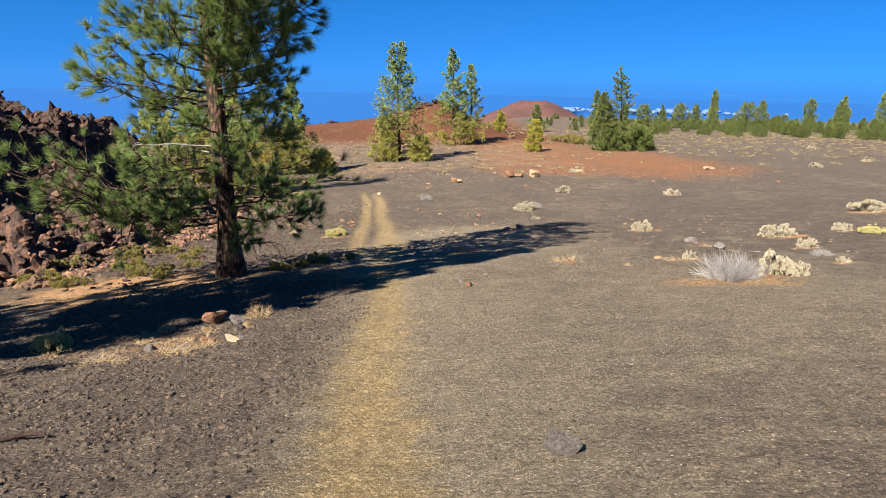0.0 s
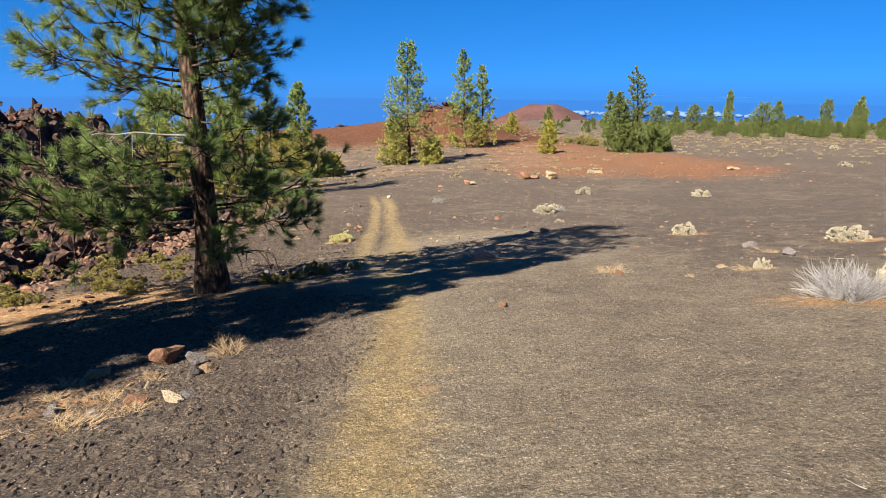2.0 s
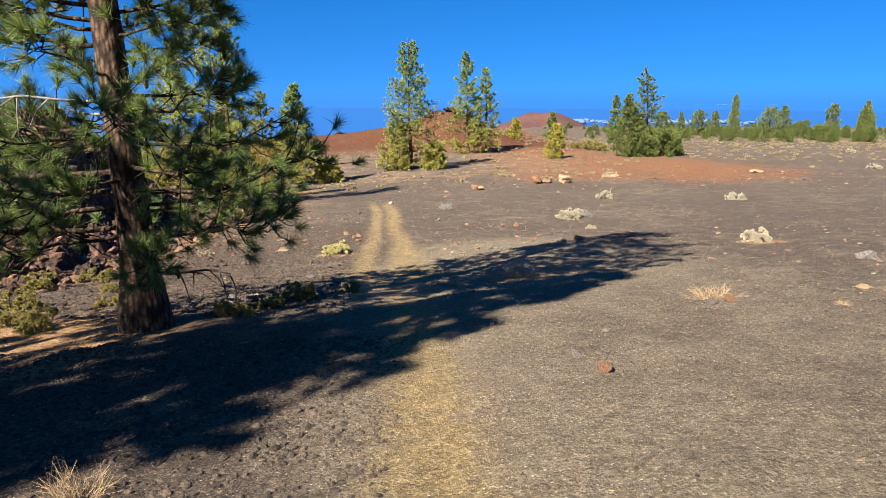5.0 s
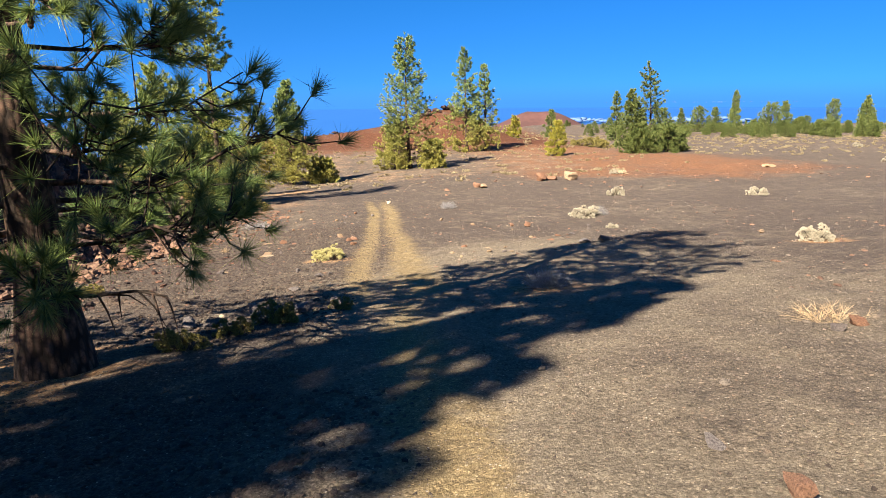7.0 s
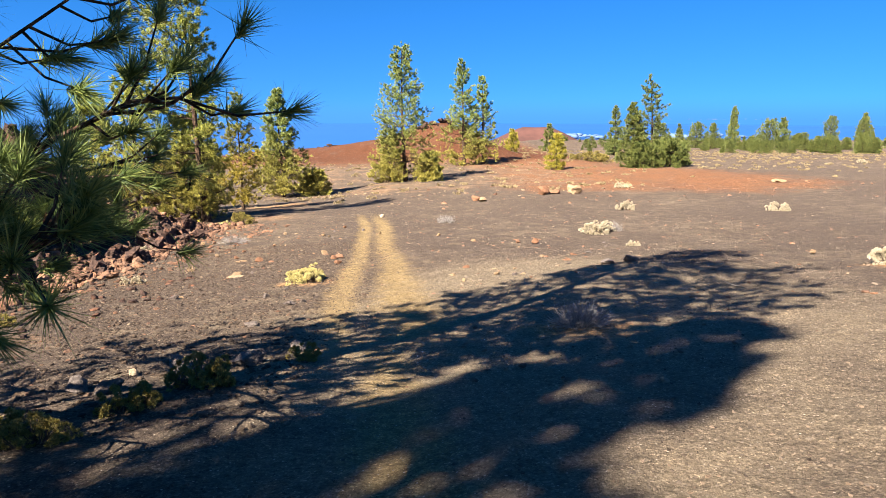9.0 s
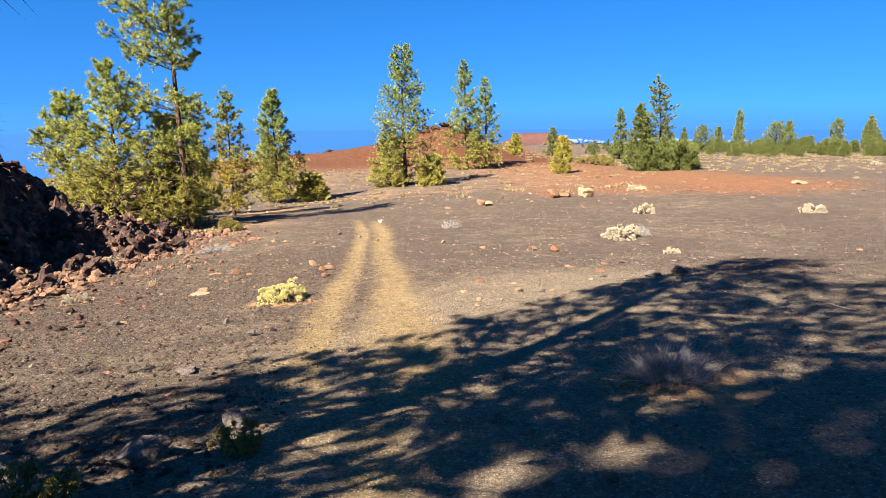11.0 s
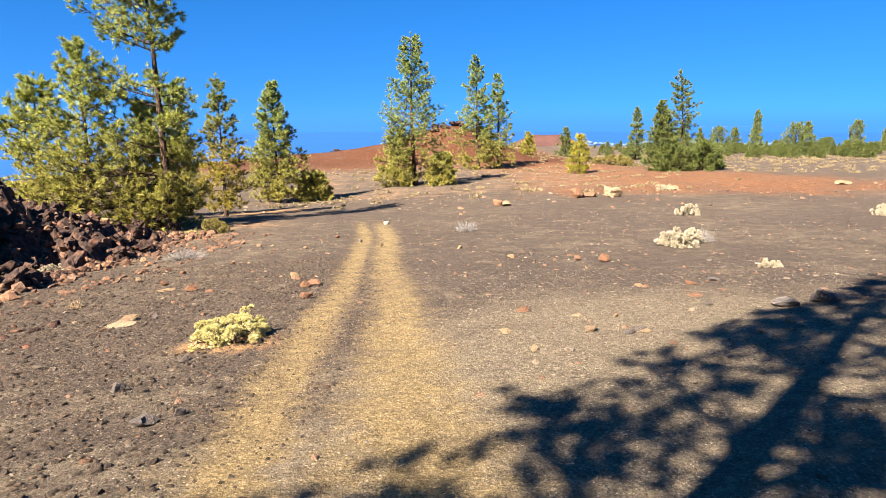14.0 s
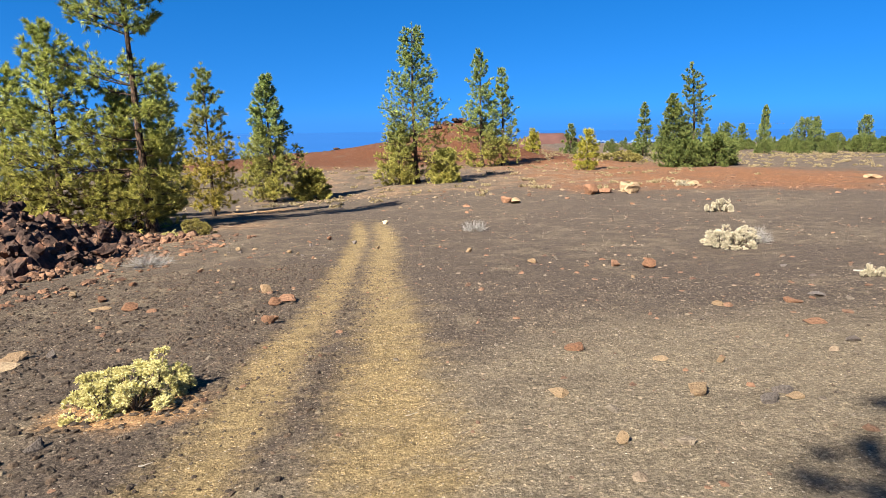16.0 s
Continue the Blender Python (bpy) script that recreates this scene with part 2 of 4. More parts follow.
def part(name, me, parent=None, label=""):
    ob = new(name, me)
    if parent is not None:
        ob.parent = parent
    if label:
        ob["label"] = label
    return ob


def thing(name, at, label, category, group="", turn=0.0, kind=""):
    ob = new(name)
    ob.matrix_basis = Matrix.Translation(at) @ Matrix.Rotation(turn, 4, "Z")
    return tagged(ob, label, category, group, kind)


def tube(path, radii, sides=6):
    """Verts and quads of a bent tapering tube along the points of path."""
    path, radii = np.asarray(path, float), np.asarray(radii, float)
    t = np.gradient(path, axis=0)
    t /= np.linalg.norm(t, axis=1)[:, None] + 1e-9
    ref = np.where(np.abs(t[:, 2:3]) > 0.9, np.array([[1.0, 0, 0]]), np.array([[0, 0, 1.0]]))
    a = np.cross(t, ref)
    a /= np.linalg.norm(a, axis=1)[:, None] + 1e-9
    b = np.cross(t, a)
    ang = np.linspace(0, 2 * np.pi, sides, endpoint=False)
    v = path[:, None] + radii[:, None, None] * (np.cos(ang)[None, :, None] * a[:, None] + np.sin(ang)[None, :, None] * b[:, None])
    n = len(path)
    i, j = np.meshgrid(np.arange(n - 1), np.arange(sides), indexing="ij")
    k = (j + 1) % sides
    f = np.stack([i * sides + j, i * sides + k, (i + 1) * sides + k, (i + 1) * sides + j], -1).reshape(-1, 4)
    return v.reshape(-1, 3), f


def joined(pieces):
    vs, fs, base = [], [], 0
    for v, f in pieces:
        vs.append(v)
        fs.append(f + base)
        base += len(v)
    return np.concatenate(vs), np.concatenate(fs)


def unit(v):
    return v / (np.linalg.norm(v, axis=-1, keepdims=True) + 1e-9)


def blades(rng, at, axis, count, length, width, spread):
    """count narrow triangles round each point of at, fanned about axis: needles or thin leaves."""
    n = len(at)
    d = unit(axis[:, None] + spread * rng.normal(size=(n, count, 3)))
    side = unit(np.cross(d, rng.normal(size=(n, count, 3)))) * width * 0.5
    root = at[:, None] + d * (0.06 * length * rng.random((n, count, 1))) - axis[:, None] * (length * 0.5 * rng.random((n, count, 1)))
    tip = root + d * length * (0.7 + 0.5 * rng.random((n, count, 1)))
    tip[..., 2] -= 0.06 * length
    v = np.stack([root - side, root + side, tip], 2).reshape(-1, 3)
    return v, np.arange(len(v)).reshape(-1, 3)


ICO = bmesh.new()
bmesh.ops.create_icosphere(ICO, subdivisions=1, radius=1.0)
ICO_V = np.array([v.co for v in ICO.verts])
ICO_F = np.array([[v.index for v in f.verts] for f in ICO.faces])
ICO.free()


OCTA_V = np.array([(1, 0, 0), (-1, 0, 0), (0, 1, 0), (0, -1, 0), (0, 0, 1), (0, 0, -1)], float)
OCTA_F = np.array([(0, 2, 4), (2, 1, 4), (1, 3, 4), (3, 0, 4), (2, 0, 5), (1, 2, 5), (3, 1, 5), (0, 3, 5)])


def stones(rng, at, size, flat=0.6, shape=(ICO_V, ICO_F)):
    """Many small angular stones in one soup of triangles."""
    n = len(at)
    q = unit(rng.normal(size=(n, 4)))
    w, x, y, z = q.T
    r = np.stack([1 - 2 * (y * y + z * z), 2 * (x * y - z * w), 2 * (x * z + y * w), 2 * (x * y + z * w), 1 - 2 * (x * x + z * z), 2 * (y * z - x * w), 2 * (x * z - y * w), 2 * (y * z + x * w), 1 - 2 * (x * x + y * y)], -1).reshape(n, 3, 3)
    base_v, base_f = shape
    v = base_v[None] * (0.65 + 0.6 * rng.random((n, len(base_v), 1))) * np.stack([np.ones(n), 0.6 + 0.4 * rng.random(n), 0.45 + 0.4 * rng.random(n)], -1)[:, None]
    v = np.einsum("nij,nkj->nki", r, v)
    v[..., 2] *= flat
    v = v * np.asarray(size)[:, None, None] + at[:, None]
    f = (base_f[None] + (np.arange(n) * len(base_v))[:, None, None]).reshape(-1, 3)
    return v.reshape(-1, 3), f


# ---- the ground ----
def smooth01(v):
    v = np.clip(v, 0, 1)
    return v * v * (3 - 2 * v)


def bell(x, y, cx, cy, rx, ry):
    return np.exp(-(((x - cx) / rx) ** 2) - ((y - cy) / ry) ** 2)


def ground_z(x, y):
    """Height of the slope: steep at first, flattening into a pan, then low crests and the drop to the sea."""
    x, y = np.asarray(x, float), np.asarray(y, float)
    xs = 100 * np.tanh(x / 100)
    yy = np.maximum(y, -30)
    e, g = np.exp(-yy / 40), np.exp(-np.maximum(yy, 0) / 90)
    z = -9.92 - 0.459 * np.clip(y, -30, 400) / 100 + 9.98 * e + 0.0261 * xs * g + 0.0596 * xs * e * np.where(y < 0, 1 / np.maximum(e, 1), 1) - 0.04 * (xs / 40) ** 2
    z = z - 0.05 * np.minimum(y + 30, 0)
    z += 0.45 * bell(x, y, 12, 66, 12, 9) + 0.6 * bell(x, y, 36, 86, 26, 20) - 0.8 * bell(x, y, -17, 82, 12, 16)
    z += 6.6 * bell(x, y, 0.5, 153, 11, 14) + 2.6 * bell(x, y, -16, 156, 13, 13) + 0.6 * bell(x, y, 18, 130, 12, 14) + 0.9 * bell(x, y, -34, 166, 16, 10)
    rim = 176 + 130 * smooth01((x - 0) / 50) - 40 * smooth01((-30 - x) / 40)
    z -= 1.8 * smooth01((y - 128) / 90) * smooth01((x - 8) / 40)
    z -= 0.16 * np.maximum(y - rim, 0) + 0.10 * np.maximum(-60 - x, 0)
    return z


def lattice(x, y, seed):
    """Smooth value noise on a unit lattice, 0 to 1."""
    xi, yi = np.floor(x).astype(int), np.floor(y).astype(int)
    fx, fy = smooth01(x - xi), smooth01(y - yi)

    def corner(a, b):
        v = np.sin(a * 127.1 + b * 311.7 + seed * 74.7) * 43758.5453
        return v - np.floor(v)

    top = corner(xi, yi) * (1 - fx) + corner(xi + 1, yi) * fx
    low = corner(xi, yi + 1) * (1 - fx) + corner(xi + 1, yi + 1) * fx
    return top * (1 - fy) + low * fy


def rough_z(x, y):
    """Small unevenness of the cinder, by sums of waves."""
    x, y = np.asarray(x, float), np.asarray(y, float)
    z = 0
    for k, (fx, fy, a) in enumerate(((0.31, 0.23, 0.05), (0.7, -0.52, 0.03), (-1.3, 1.1, 0.018), (2.9, 2.2, 0.008), (-4.4, 3.7, 0.006), (5.3, -6.1, 0.005), (9.7, 7.9, 0.004), (-11, 12, 0.004))):
        z = z + a * np.sin(fx * x + fy * y + 1.7 * k + 1.5 * np.sin(0.37 * fy * x - 0.41 * fx * y + k))
    near = 1 - smooth01((np.hypot(x, y - 18) - 26) / 12)
    return z + near * (0.035 * (lattice(x * 1.6, y * 1.6, 3) - 0.5) + 0.03 * (lattice(x * 3.4, y * 3.4, 4) - 0.5))


def trail_axis(y):
    """Middle of the single track, then of the left and right rut."""
    y = np.asarray(y, float)
    mid = np.interp(y, (-30, 0, 3, 6, 11, 17, 23), (2.0, 0.1, -0.37, -0.67, -0.83, -1.4, -2.1))
    left = np.interp(y, (16, 22, 26, 31, 36, 45.5, 52, 60, 75), (-1.8, -2.75, -3.25, -3.5, -4.0, -4.9, -5.9, -7.6, -11.5))
    right = np.interp(y, (16, 22, 26, 31, 36, 45.5, 52, 60, 75), (-1.2, -1.5, -1.95, -2.45, -3.1, -3.95, -4.9, -6.6, -10.4))
    return mid, left, right


def trail_mask(x, y):
    mid, left, right = trail_axis(y)
    single = 0.9 * np.exp(-(((x - mid) / 0.47) ** 2)) * (1 - smooth01((y - 17) / 7))
    ruts = np.maximum(0.85 * np.exp(-(((x - left) / 0.42) ** 2)), 0.85 * np.exp(-(((x - right) / (0.54 + 0.25 * (1 - smooth01((y - 23) / 8)))) ** 2))) * smooth01((y - 17) / 6) * (1 - smooth01((y - 48) / 10))
    return np.maximum(single, ruts)


def z_at(x, y):
    return float(ground_z(x, y) + rough_z(x, y))


def steps(stops):
    """Coordinates with spacing that follows (place, spacing) stops."""
    out, p = [], stops[0][0]
    while p < stops[-1][0]:
        out.append(p)
        p += np.interp(p, [s[0] for s in stops], [s[1] for s in stops])
    return np.array(out + [stops[-1][0]])


gx = steps(((-700, 60), (-120, 10), (-40, 2.0), (-16, 0.4), (-9, 0.12), (9, 0.12), (18, 0.4), (40, 1.2), (120, 6), (700, 60)))
gy = steps(((-300, 40), (-40, 4), (0, 0.3), (2, 0.1), (34, 0.12), (60, 0.45), (100, 1.2), (200, 3), (320, 8), (800, 50)))
X, Y = np.meshgrid(gx, gy)
Z = ground_z(X, Y) + rough_z(X, Y) - 0.035 * trail_mask(X, Y)
nx, ny = len(gx), len(gy)
i, j = np.meshgrid(np.arange(ny - 1), np.arange(nx - 1), indexing="ij")
quads = np.stack([i * nx + j, i * nx + j + 1, (i + 1) * nx + j + 1, (i + 1) * nx + j], -1).reshape(-1, 4)
ground_mesh = mesh_of("ground", np.stack([X, Y, Z], -1).reshape(-1, 3), quads, GROUND, True)


def paint(name, values):
    ground_mesh.attributes.new(name, "FLOAT", "POINT").data.foreach_set("value", np.asarray(values, np.float32).ravel())


paint("trail", trail_mask(X, Y))
paint("worn", 0.76 * bell(X, Y, 5, 9, 9, 12) + 1.15 * bell(X, Y, 1.0, 25.5, 5, 7) + 0.5 * np.exp(-(((X - trail_axis(Y)[0]) / 1.6) ** 2)) * (Y < 24) - 0.9 * bell(X, Y, -3.4, 5.5, 2.0, 6) - 1.2 * bell(X, Y, -6.8, 30.5, 3.6, 5.5) - 0.9 * bell(X, Y, 14, 48, 24, 14))
edge = 57 + 0.12 * X + 2.0 * np.sin(X * 0.21)
far_red = smooth01((Y - edge + 3) / 13) * (1 - 0.6 * smooth01((Y - 95) / 40))
paint("red", 0.82 * far_red * smooth01((X + 2) / 14) * (1 - smooth01((X - 30) / 16)) + 0.9 * smooth01((Y - 104) / 30) * (1 - smooth01((X - 14) / 22)))
paint("slope", smooth01((Y - 112) / 26) * (1 - smooth01((X - 20) / 12)))
paint("pale", 0.6 * smooth01((Y - 66) / 14) * (1 - smooth01((Y - 118) / 26)) * (1 - smooth01((X - 12) / 16)) * smooth01((X + 26) / 8) + 0.44 * smooth01((Y - 84) / 40) * smooth01((X - 18) / 30) + 0.5 * bell(X, Y, -9, 21, 3.5, 6) + 0.75 * bell(X, Y, -13, 52, 5, 8))
# places of the shrubs: x, y, width, height
PALE_A = ((10.5, 50.6, 1.2, 0.72), (8.65, 25.3, 0.95, 0.5), (22.6, 31.9, 1.9, 0.75), (12.2, 21.5, 1.3, 0.52), (45.7, 75.3, 1.5, 0.7), (-12.77, 37.0, 0.95, 0.5), (6.9, 12.3, 0.7, 0.58))
PALE_B = ((18.2, 47.5, 1.2, 0.66), (15.2, 22.7, 0.65, 0.42), (10.8, 17.6, 0.55, 0.4), (9.4, 13.8, 0.3, 0.2), (6.97, 16.45, 0.36, 0.3), (5.35, 32.6, 0.45, 0.26), (60, 87.3, 1.2, 0.6), (-9.62, 29.4, 0.66, 0.31), (5.7, 38.7, 1.6, 0.66), (72, 121, 1.8, 0.9), (7.25, 12.0, 0.5, 0.42), (14.9, 66.6, 1.2, 0.5))
YELLOW = ((-4.42, 27.75, 1.02, 0.46), (-5.57, 8.6, 0.52, 0.36), (-13.8, 49.5, 0.8, 0.42), (15.0, 20.8, 1.0, 0.3), (-14.2, 38.6, 0.7, 0.5))
OLIVE = ((-12.4, 18.0, 0.9, 0.4), (-9.0, 23.2, 0.6, 0.3), (-7.6, 19.2, 0.55, 0.3), (-11.0, 16.9, 1.0, 0.45), (-9.6, 15.9, 0.9, 0.4), (-3.5, 18.4, 0.6, 0.4), (-2.7, 19.6, 0.4, 0.22), (-10.9, 21.8, 1.2, 0.5), (-9.6, 19.2, 0.9, 0.42), (-11.6, 19.4, 1.3, 0.5), (-8.6, 21.4, 0.7, 0.36), (-10.2, 23.4, 0.9, 0.4), (-8.4, 17.4, 0.8, 0.4), (-13.0, 50.6, 1.6, 0.9), (27.5, 126, 6.0, 2.2), (-7.4, 16.6, 0.7, 0.5), (-4.3, 16.9, 0.6, 0.35), (-3.9, 17.7, 0.5, 0.3), (24.5, 128, 3.0, 1.4))
BROOMS = ((5.85, 11.8, 1.1, 0.6), (0.95, 20.9, 0.75, 0.4))
skirts = sum(0.95 * bell(X, Y, x, y - 0.1 * w, 0.75 * w + 0.1, 0.6 * w + 0.1) for x, y, w, h in PALE_A[1:4] + PALE_B[1:5] + YELLOW[:2] + PALE_B[7:8] + tuple((x, y, 1.6 * w, h) for x, y, w, h in BROOMS))
paint("litter", skirts + 1.0 * bell(X, Y, -6.8, 15.2, 2.3, 2.6) + 0.6 * bell(X, Y, -3.9, 8.4, 1.5, 1.5) + 0.8 * bell(X, Y, -14, 47.6, 3.2, 2.4) + 0.75 * bell(X, Y, -15, 66, 5, 5) + 0.4 * bell(X, Y, -9.5, 15, 4, 4))
ground = tagged(part("ground", ground_mesh), "grey-brown volcanic cinder slope with a worn ochre footpath", "ground", kind="structure")

a = np.linspace(0, 2 * np.pi, 97)[:-1]
ring = [np.stack([r * np.cos(a), r * np.sin(a), np.full(96, -62.0)], -1) for r in (60, 700, 2000, 4880)]
sv, sf = np.concatenate(ring), []
for r in range(3):
    for k in range(96):
        sf.append((r * 96 + k, (r + 1) * 96 + k, (r + 1) * 96 + (k + 1) % 96, r * 96 + (k + 1) % 96))
tagged(part("water", mesh_of("water", sv, sf, SEA)), "deep blue hazy sea far below the slope", "sea", kind="structure")

# added glowing ring: soft haze painted by colour and alpha where sea meets sky
hm = Nodes("painted_sea_haze", 1.0, 0.0)
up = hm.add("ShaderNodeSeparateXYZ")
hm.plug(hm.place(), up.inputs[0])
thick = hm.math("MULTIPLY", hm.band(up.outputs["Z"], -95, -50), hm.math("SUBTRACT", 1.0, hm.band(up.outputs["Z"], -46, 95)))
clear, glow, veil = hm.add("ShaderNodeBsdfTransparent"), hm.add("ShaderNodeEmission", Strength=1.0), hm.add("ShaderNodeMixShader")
# emission in the sky's horizon colour stands in for light scattered by haze
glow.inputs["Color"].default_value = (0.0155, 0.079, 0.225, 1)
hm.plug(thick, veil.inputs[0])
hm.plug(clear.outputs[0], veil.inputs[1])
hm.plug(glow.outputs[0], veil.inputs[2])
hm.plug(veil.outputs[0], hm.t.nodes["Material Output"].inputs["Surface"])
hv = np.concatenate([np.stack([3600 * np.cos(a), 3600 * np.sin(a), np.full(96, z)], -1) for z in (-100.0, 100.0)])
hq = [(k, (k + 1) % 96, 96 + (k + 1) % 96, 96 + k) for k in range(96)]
tagged(part("backdrop", mesh_of("backdrop", hv, hq, hm.mat, True)), "glowing backdrop ring with pale blue haze painted over the sea horizon", "haze", kind="structure")

# far cinder cone
hr, ha = np.meshgrid(np.linspace(0, 1, 14), np.linspace(0, 2 * np.pi, 49)[:-1])
hx, hy = 152 + 130 * hr * np.cos(ha), 1005 + 110 * hr * np.sin(ha)
hz = -22.0 - 62 * np.maximum(hr - 0.14, 0) ** 1.12 + 1.2 * np.sin(hx * 0.11) * hr - 2.2 * bell(hx, hy, 150, 985, 16, 40)
hf = [(b * 14 + c, ((b + 1) % 48) * 14 + c, ((b + 1) % 48) * 14 + c + 1, b * 14 + c + 1) for b in range(48) for c in range(13)]
tagged(part("distant_hill", mesh_of("distant_hill", np.stack([hx, hy, hz], -1).reshape(-1, 3), hf, HILL, True)), "bare reddish-brown volcanic cone rising on the skyline", "hill", kind="structure")


# ---- pines ----
def pine(name, at, height, label, seed, reach=2.2, bole=0.22, crown_from=0.12, whorls=22, per=4, tufts=5, needles=24, length=0.25, width=0.02, leaf=None, lean=(0.0, 0.0), shape=0.8, split_limbs=False, droop=0.25, twigs=True, gaps=0.1, group="pines on the slope", bulge=0.0, bare=(2, 2), cones=0, bias=(0.0, 0.0), dead=(), wild=0.0, low_limbs=(), generic_from=0.0, spread=0.62):
    """A pine: tapering trunk, whorls of limbs that sag and turn up, side twigs, and brushes of needles at their ends."""
    rng = np.random.default_rng(seed)
    tree = thing(name, at, label, "tree", group)
    s = np.linspace(0, 1, 14)
    wob = 0.012 * height * np.stack([np.sin(4 * s + seed), np.cos(5 * s + 2 * seed)], -1) * s[:, None]
    spine = np.stack([lean[0] * height * s + wob[:, 0], lean[1] * height * s + wob[:, 1], height * s - 0.15 * (s == 0)], -1)
    radii = bole * ((1 - s) ** 0.85 * 0.94 + 0.05) * (1 + 0.7 * np.exp(-s * 28))
    part("trunk", mesh_of("trunk", *tube(spine, radii, 14), BARK, True), tree)
    limbs, at_list, axis_list = [], [], []
    specs = [(high / height, ang, ln) for high, ang, ln in low_limbs]
    for w in range(whorls):
        f = crown_from + (1 - crown_from) * (w + rng.random() * 0.7) / whorls
        if f > 0.985 or bare[0] < f < bare[1]:
            continue
        u = (f - crown_from) / (1 - crown_from)
        turn0 = rng.random() * 6.283
        for b in range(per):
            if rng.random() < gaps:
                continue
            ang = turn0 + b * 6.283 / per + rng.normal() * 0.35
            ln = reach * ((1 - u) ** shape * 0.92 + 0.08) * (0.6 + 0.55 * rng.random()) * (1 + bulge * math.sin(3.1 * u + seed))
            ln *= 1 + bias[1] * math.cos(ang - bias[0])
            if f > generic_from:
                specs.append((f, ang, ln * (0.75 if u < 0.08 else 1.0)))
    for f, ang, ln in specs:
        u = (f - crown_from) / (1 - crown_from)
        root = np.array([np.interp(f, s, spine[:, c]) for c in range(3)])
        thick = np.interp(f, s, radii)
        d = np.array([math.cos(ang), math.sin(ang), 0])
        k = np.linspace(0, 1, 6)
        rise = (0.75 * u - droop * (1 - u)) * ln
        curve = root + d * (ln * k)[:, None] + np.outer(rise * k + 0.22 * ln * k ** 3, (0, 0, 1)) + rng.normal(size=(6, 3)) * (0.03 + 0.05 * wild) * ln * k[:, None]
        r0 = min(thick * 0.5, 0.011 * ln + 0.010)
        pieces = [tube(curve, r0 * (1 - 0.8 * k), 5)]
        n = max(2, int(round(tufts * (0.2 + 0.8 * ln / reach))))
        for q in range(n):
            p = 1.0 if q == 0 else 0.2 + 0.8 * rng.random() ** 0.75
            base = np.array([np.interp(p, k, curve[:, c]) for c in range(3)])
            side = unit(d * (0.5 + 0.5 * p) + rng.normal(size=3) * 0.55 + np.array([0, 0, 0.25]))
            tip = base + side * ln * (0.06 if q == 0 else 0.12 + 0.22 * rng.random())
            if twigs and q:
                mid = (base + tip) / 2 - np.array([0, 0, 0.03 * ln])
                pieces.append(tube([base, mid, tip], [r0 * 0.35, r0 * 0.28, r0 * 0.15], 3))
            at_list.append(tip)
            axis_list.append(unit(side + np.array([0, 0, 0.45])))
        limbs.append(joined(pieces))
    for high, ang, ln in dead:
        k = np.linspace(0, 1, 6)
        root = np.array([np.interp(high / height, s, spine[:, c]) for c in range(3)])
        d = np.array([math.cos(ang), math.sin(ang), 0.05])
        curve = root + d * (ln * k)[:, None] + rng.normal(size=(6, 3)) * 0.05 * k[:, None]
        pieces = [tube(curve, 0.028 * (1 - 0.6 * k), 6)]
        for q in range(7):
            p = 0.45 + 0.55 * q / 6
            base = np.array([np.interp(p, k, curve[:, c]) for c in range(3)])
            e = unit(d + rng.normal(size=3) * 0.7 - np.array([0, 0, 0.5]))
            pieces.append(tube([base, base + e * 0.22, base + e * 0.4 + np.array([0, 0, -0.12])], [0.014, 0.01, 0.004], 5))
        part("dead_limb", mesh_of("dead_limb", *joined(pieces), DEADWOOD if high > 2 else BARK, True), tree, "bleached bare dead limb" if high > 2 else "dark bare lower limb")
    at_list.append(spine[-1])
    axis_list.append(np.array([0, 0, 1.0]))
    if split_limbs:
        for v, f in limbs:
            part("limb", mesh_of("limb", v, f, BARK, True), tree)
    else:
        v, f = joined(limbs)
        tagged(part("branchwork", mesh_of("branchwork", v, f, BARK, True), tree), kind="stuff")
    v, f = blades(rng, np.array(at_list), np.array(axis_list), needles, length, width, spread)
    part("crown", mesh_of("crown", v, f, leaf or NEEDLE_FAR), tree, "bundles of long green needles")
    if cones:
        v, f = [], []
        for ring_at in range(7):
            r = 0.034 * math.sin(0.35 + 2.5 * ring_at / 6) * (1.15 if ring_at % 2 else 0.85)
            v += [(r * math.cos(q * 0.7854), r * math.sin(q * 0.7854), -0.13 * ring_at / 6) for q in range(8)]
        f = [(r * 8 + q, r * 8 + (q + 1) % 8, r * 8 + 8 + (q + 1) % 8, r * 8 + 8 + q) for r in range(6) for q in range(8)]
        me = mesh_of("cone", v, f, CONE)
        for q in rng.choice(len(at_list), cones, replace=False):
            c = part("cone", me, tree, "brown woody pine cone")
            c.location = Vector(at_list[q]) - Vector((0, 0, 0.02))
    return tree


def stand(x, y, sink=0.05):
    return (x, y, z_at(x, y) - sink)


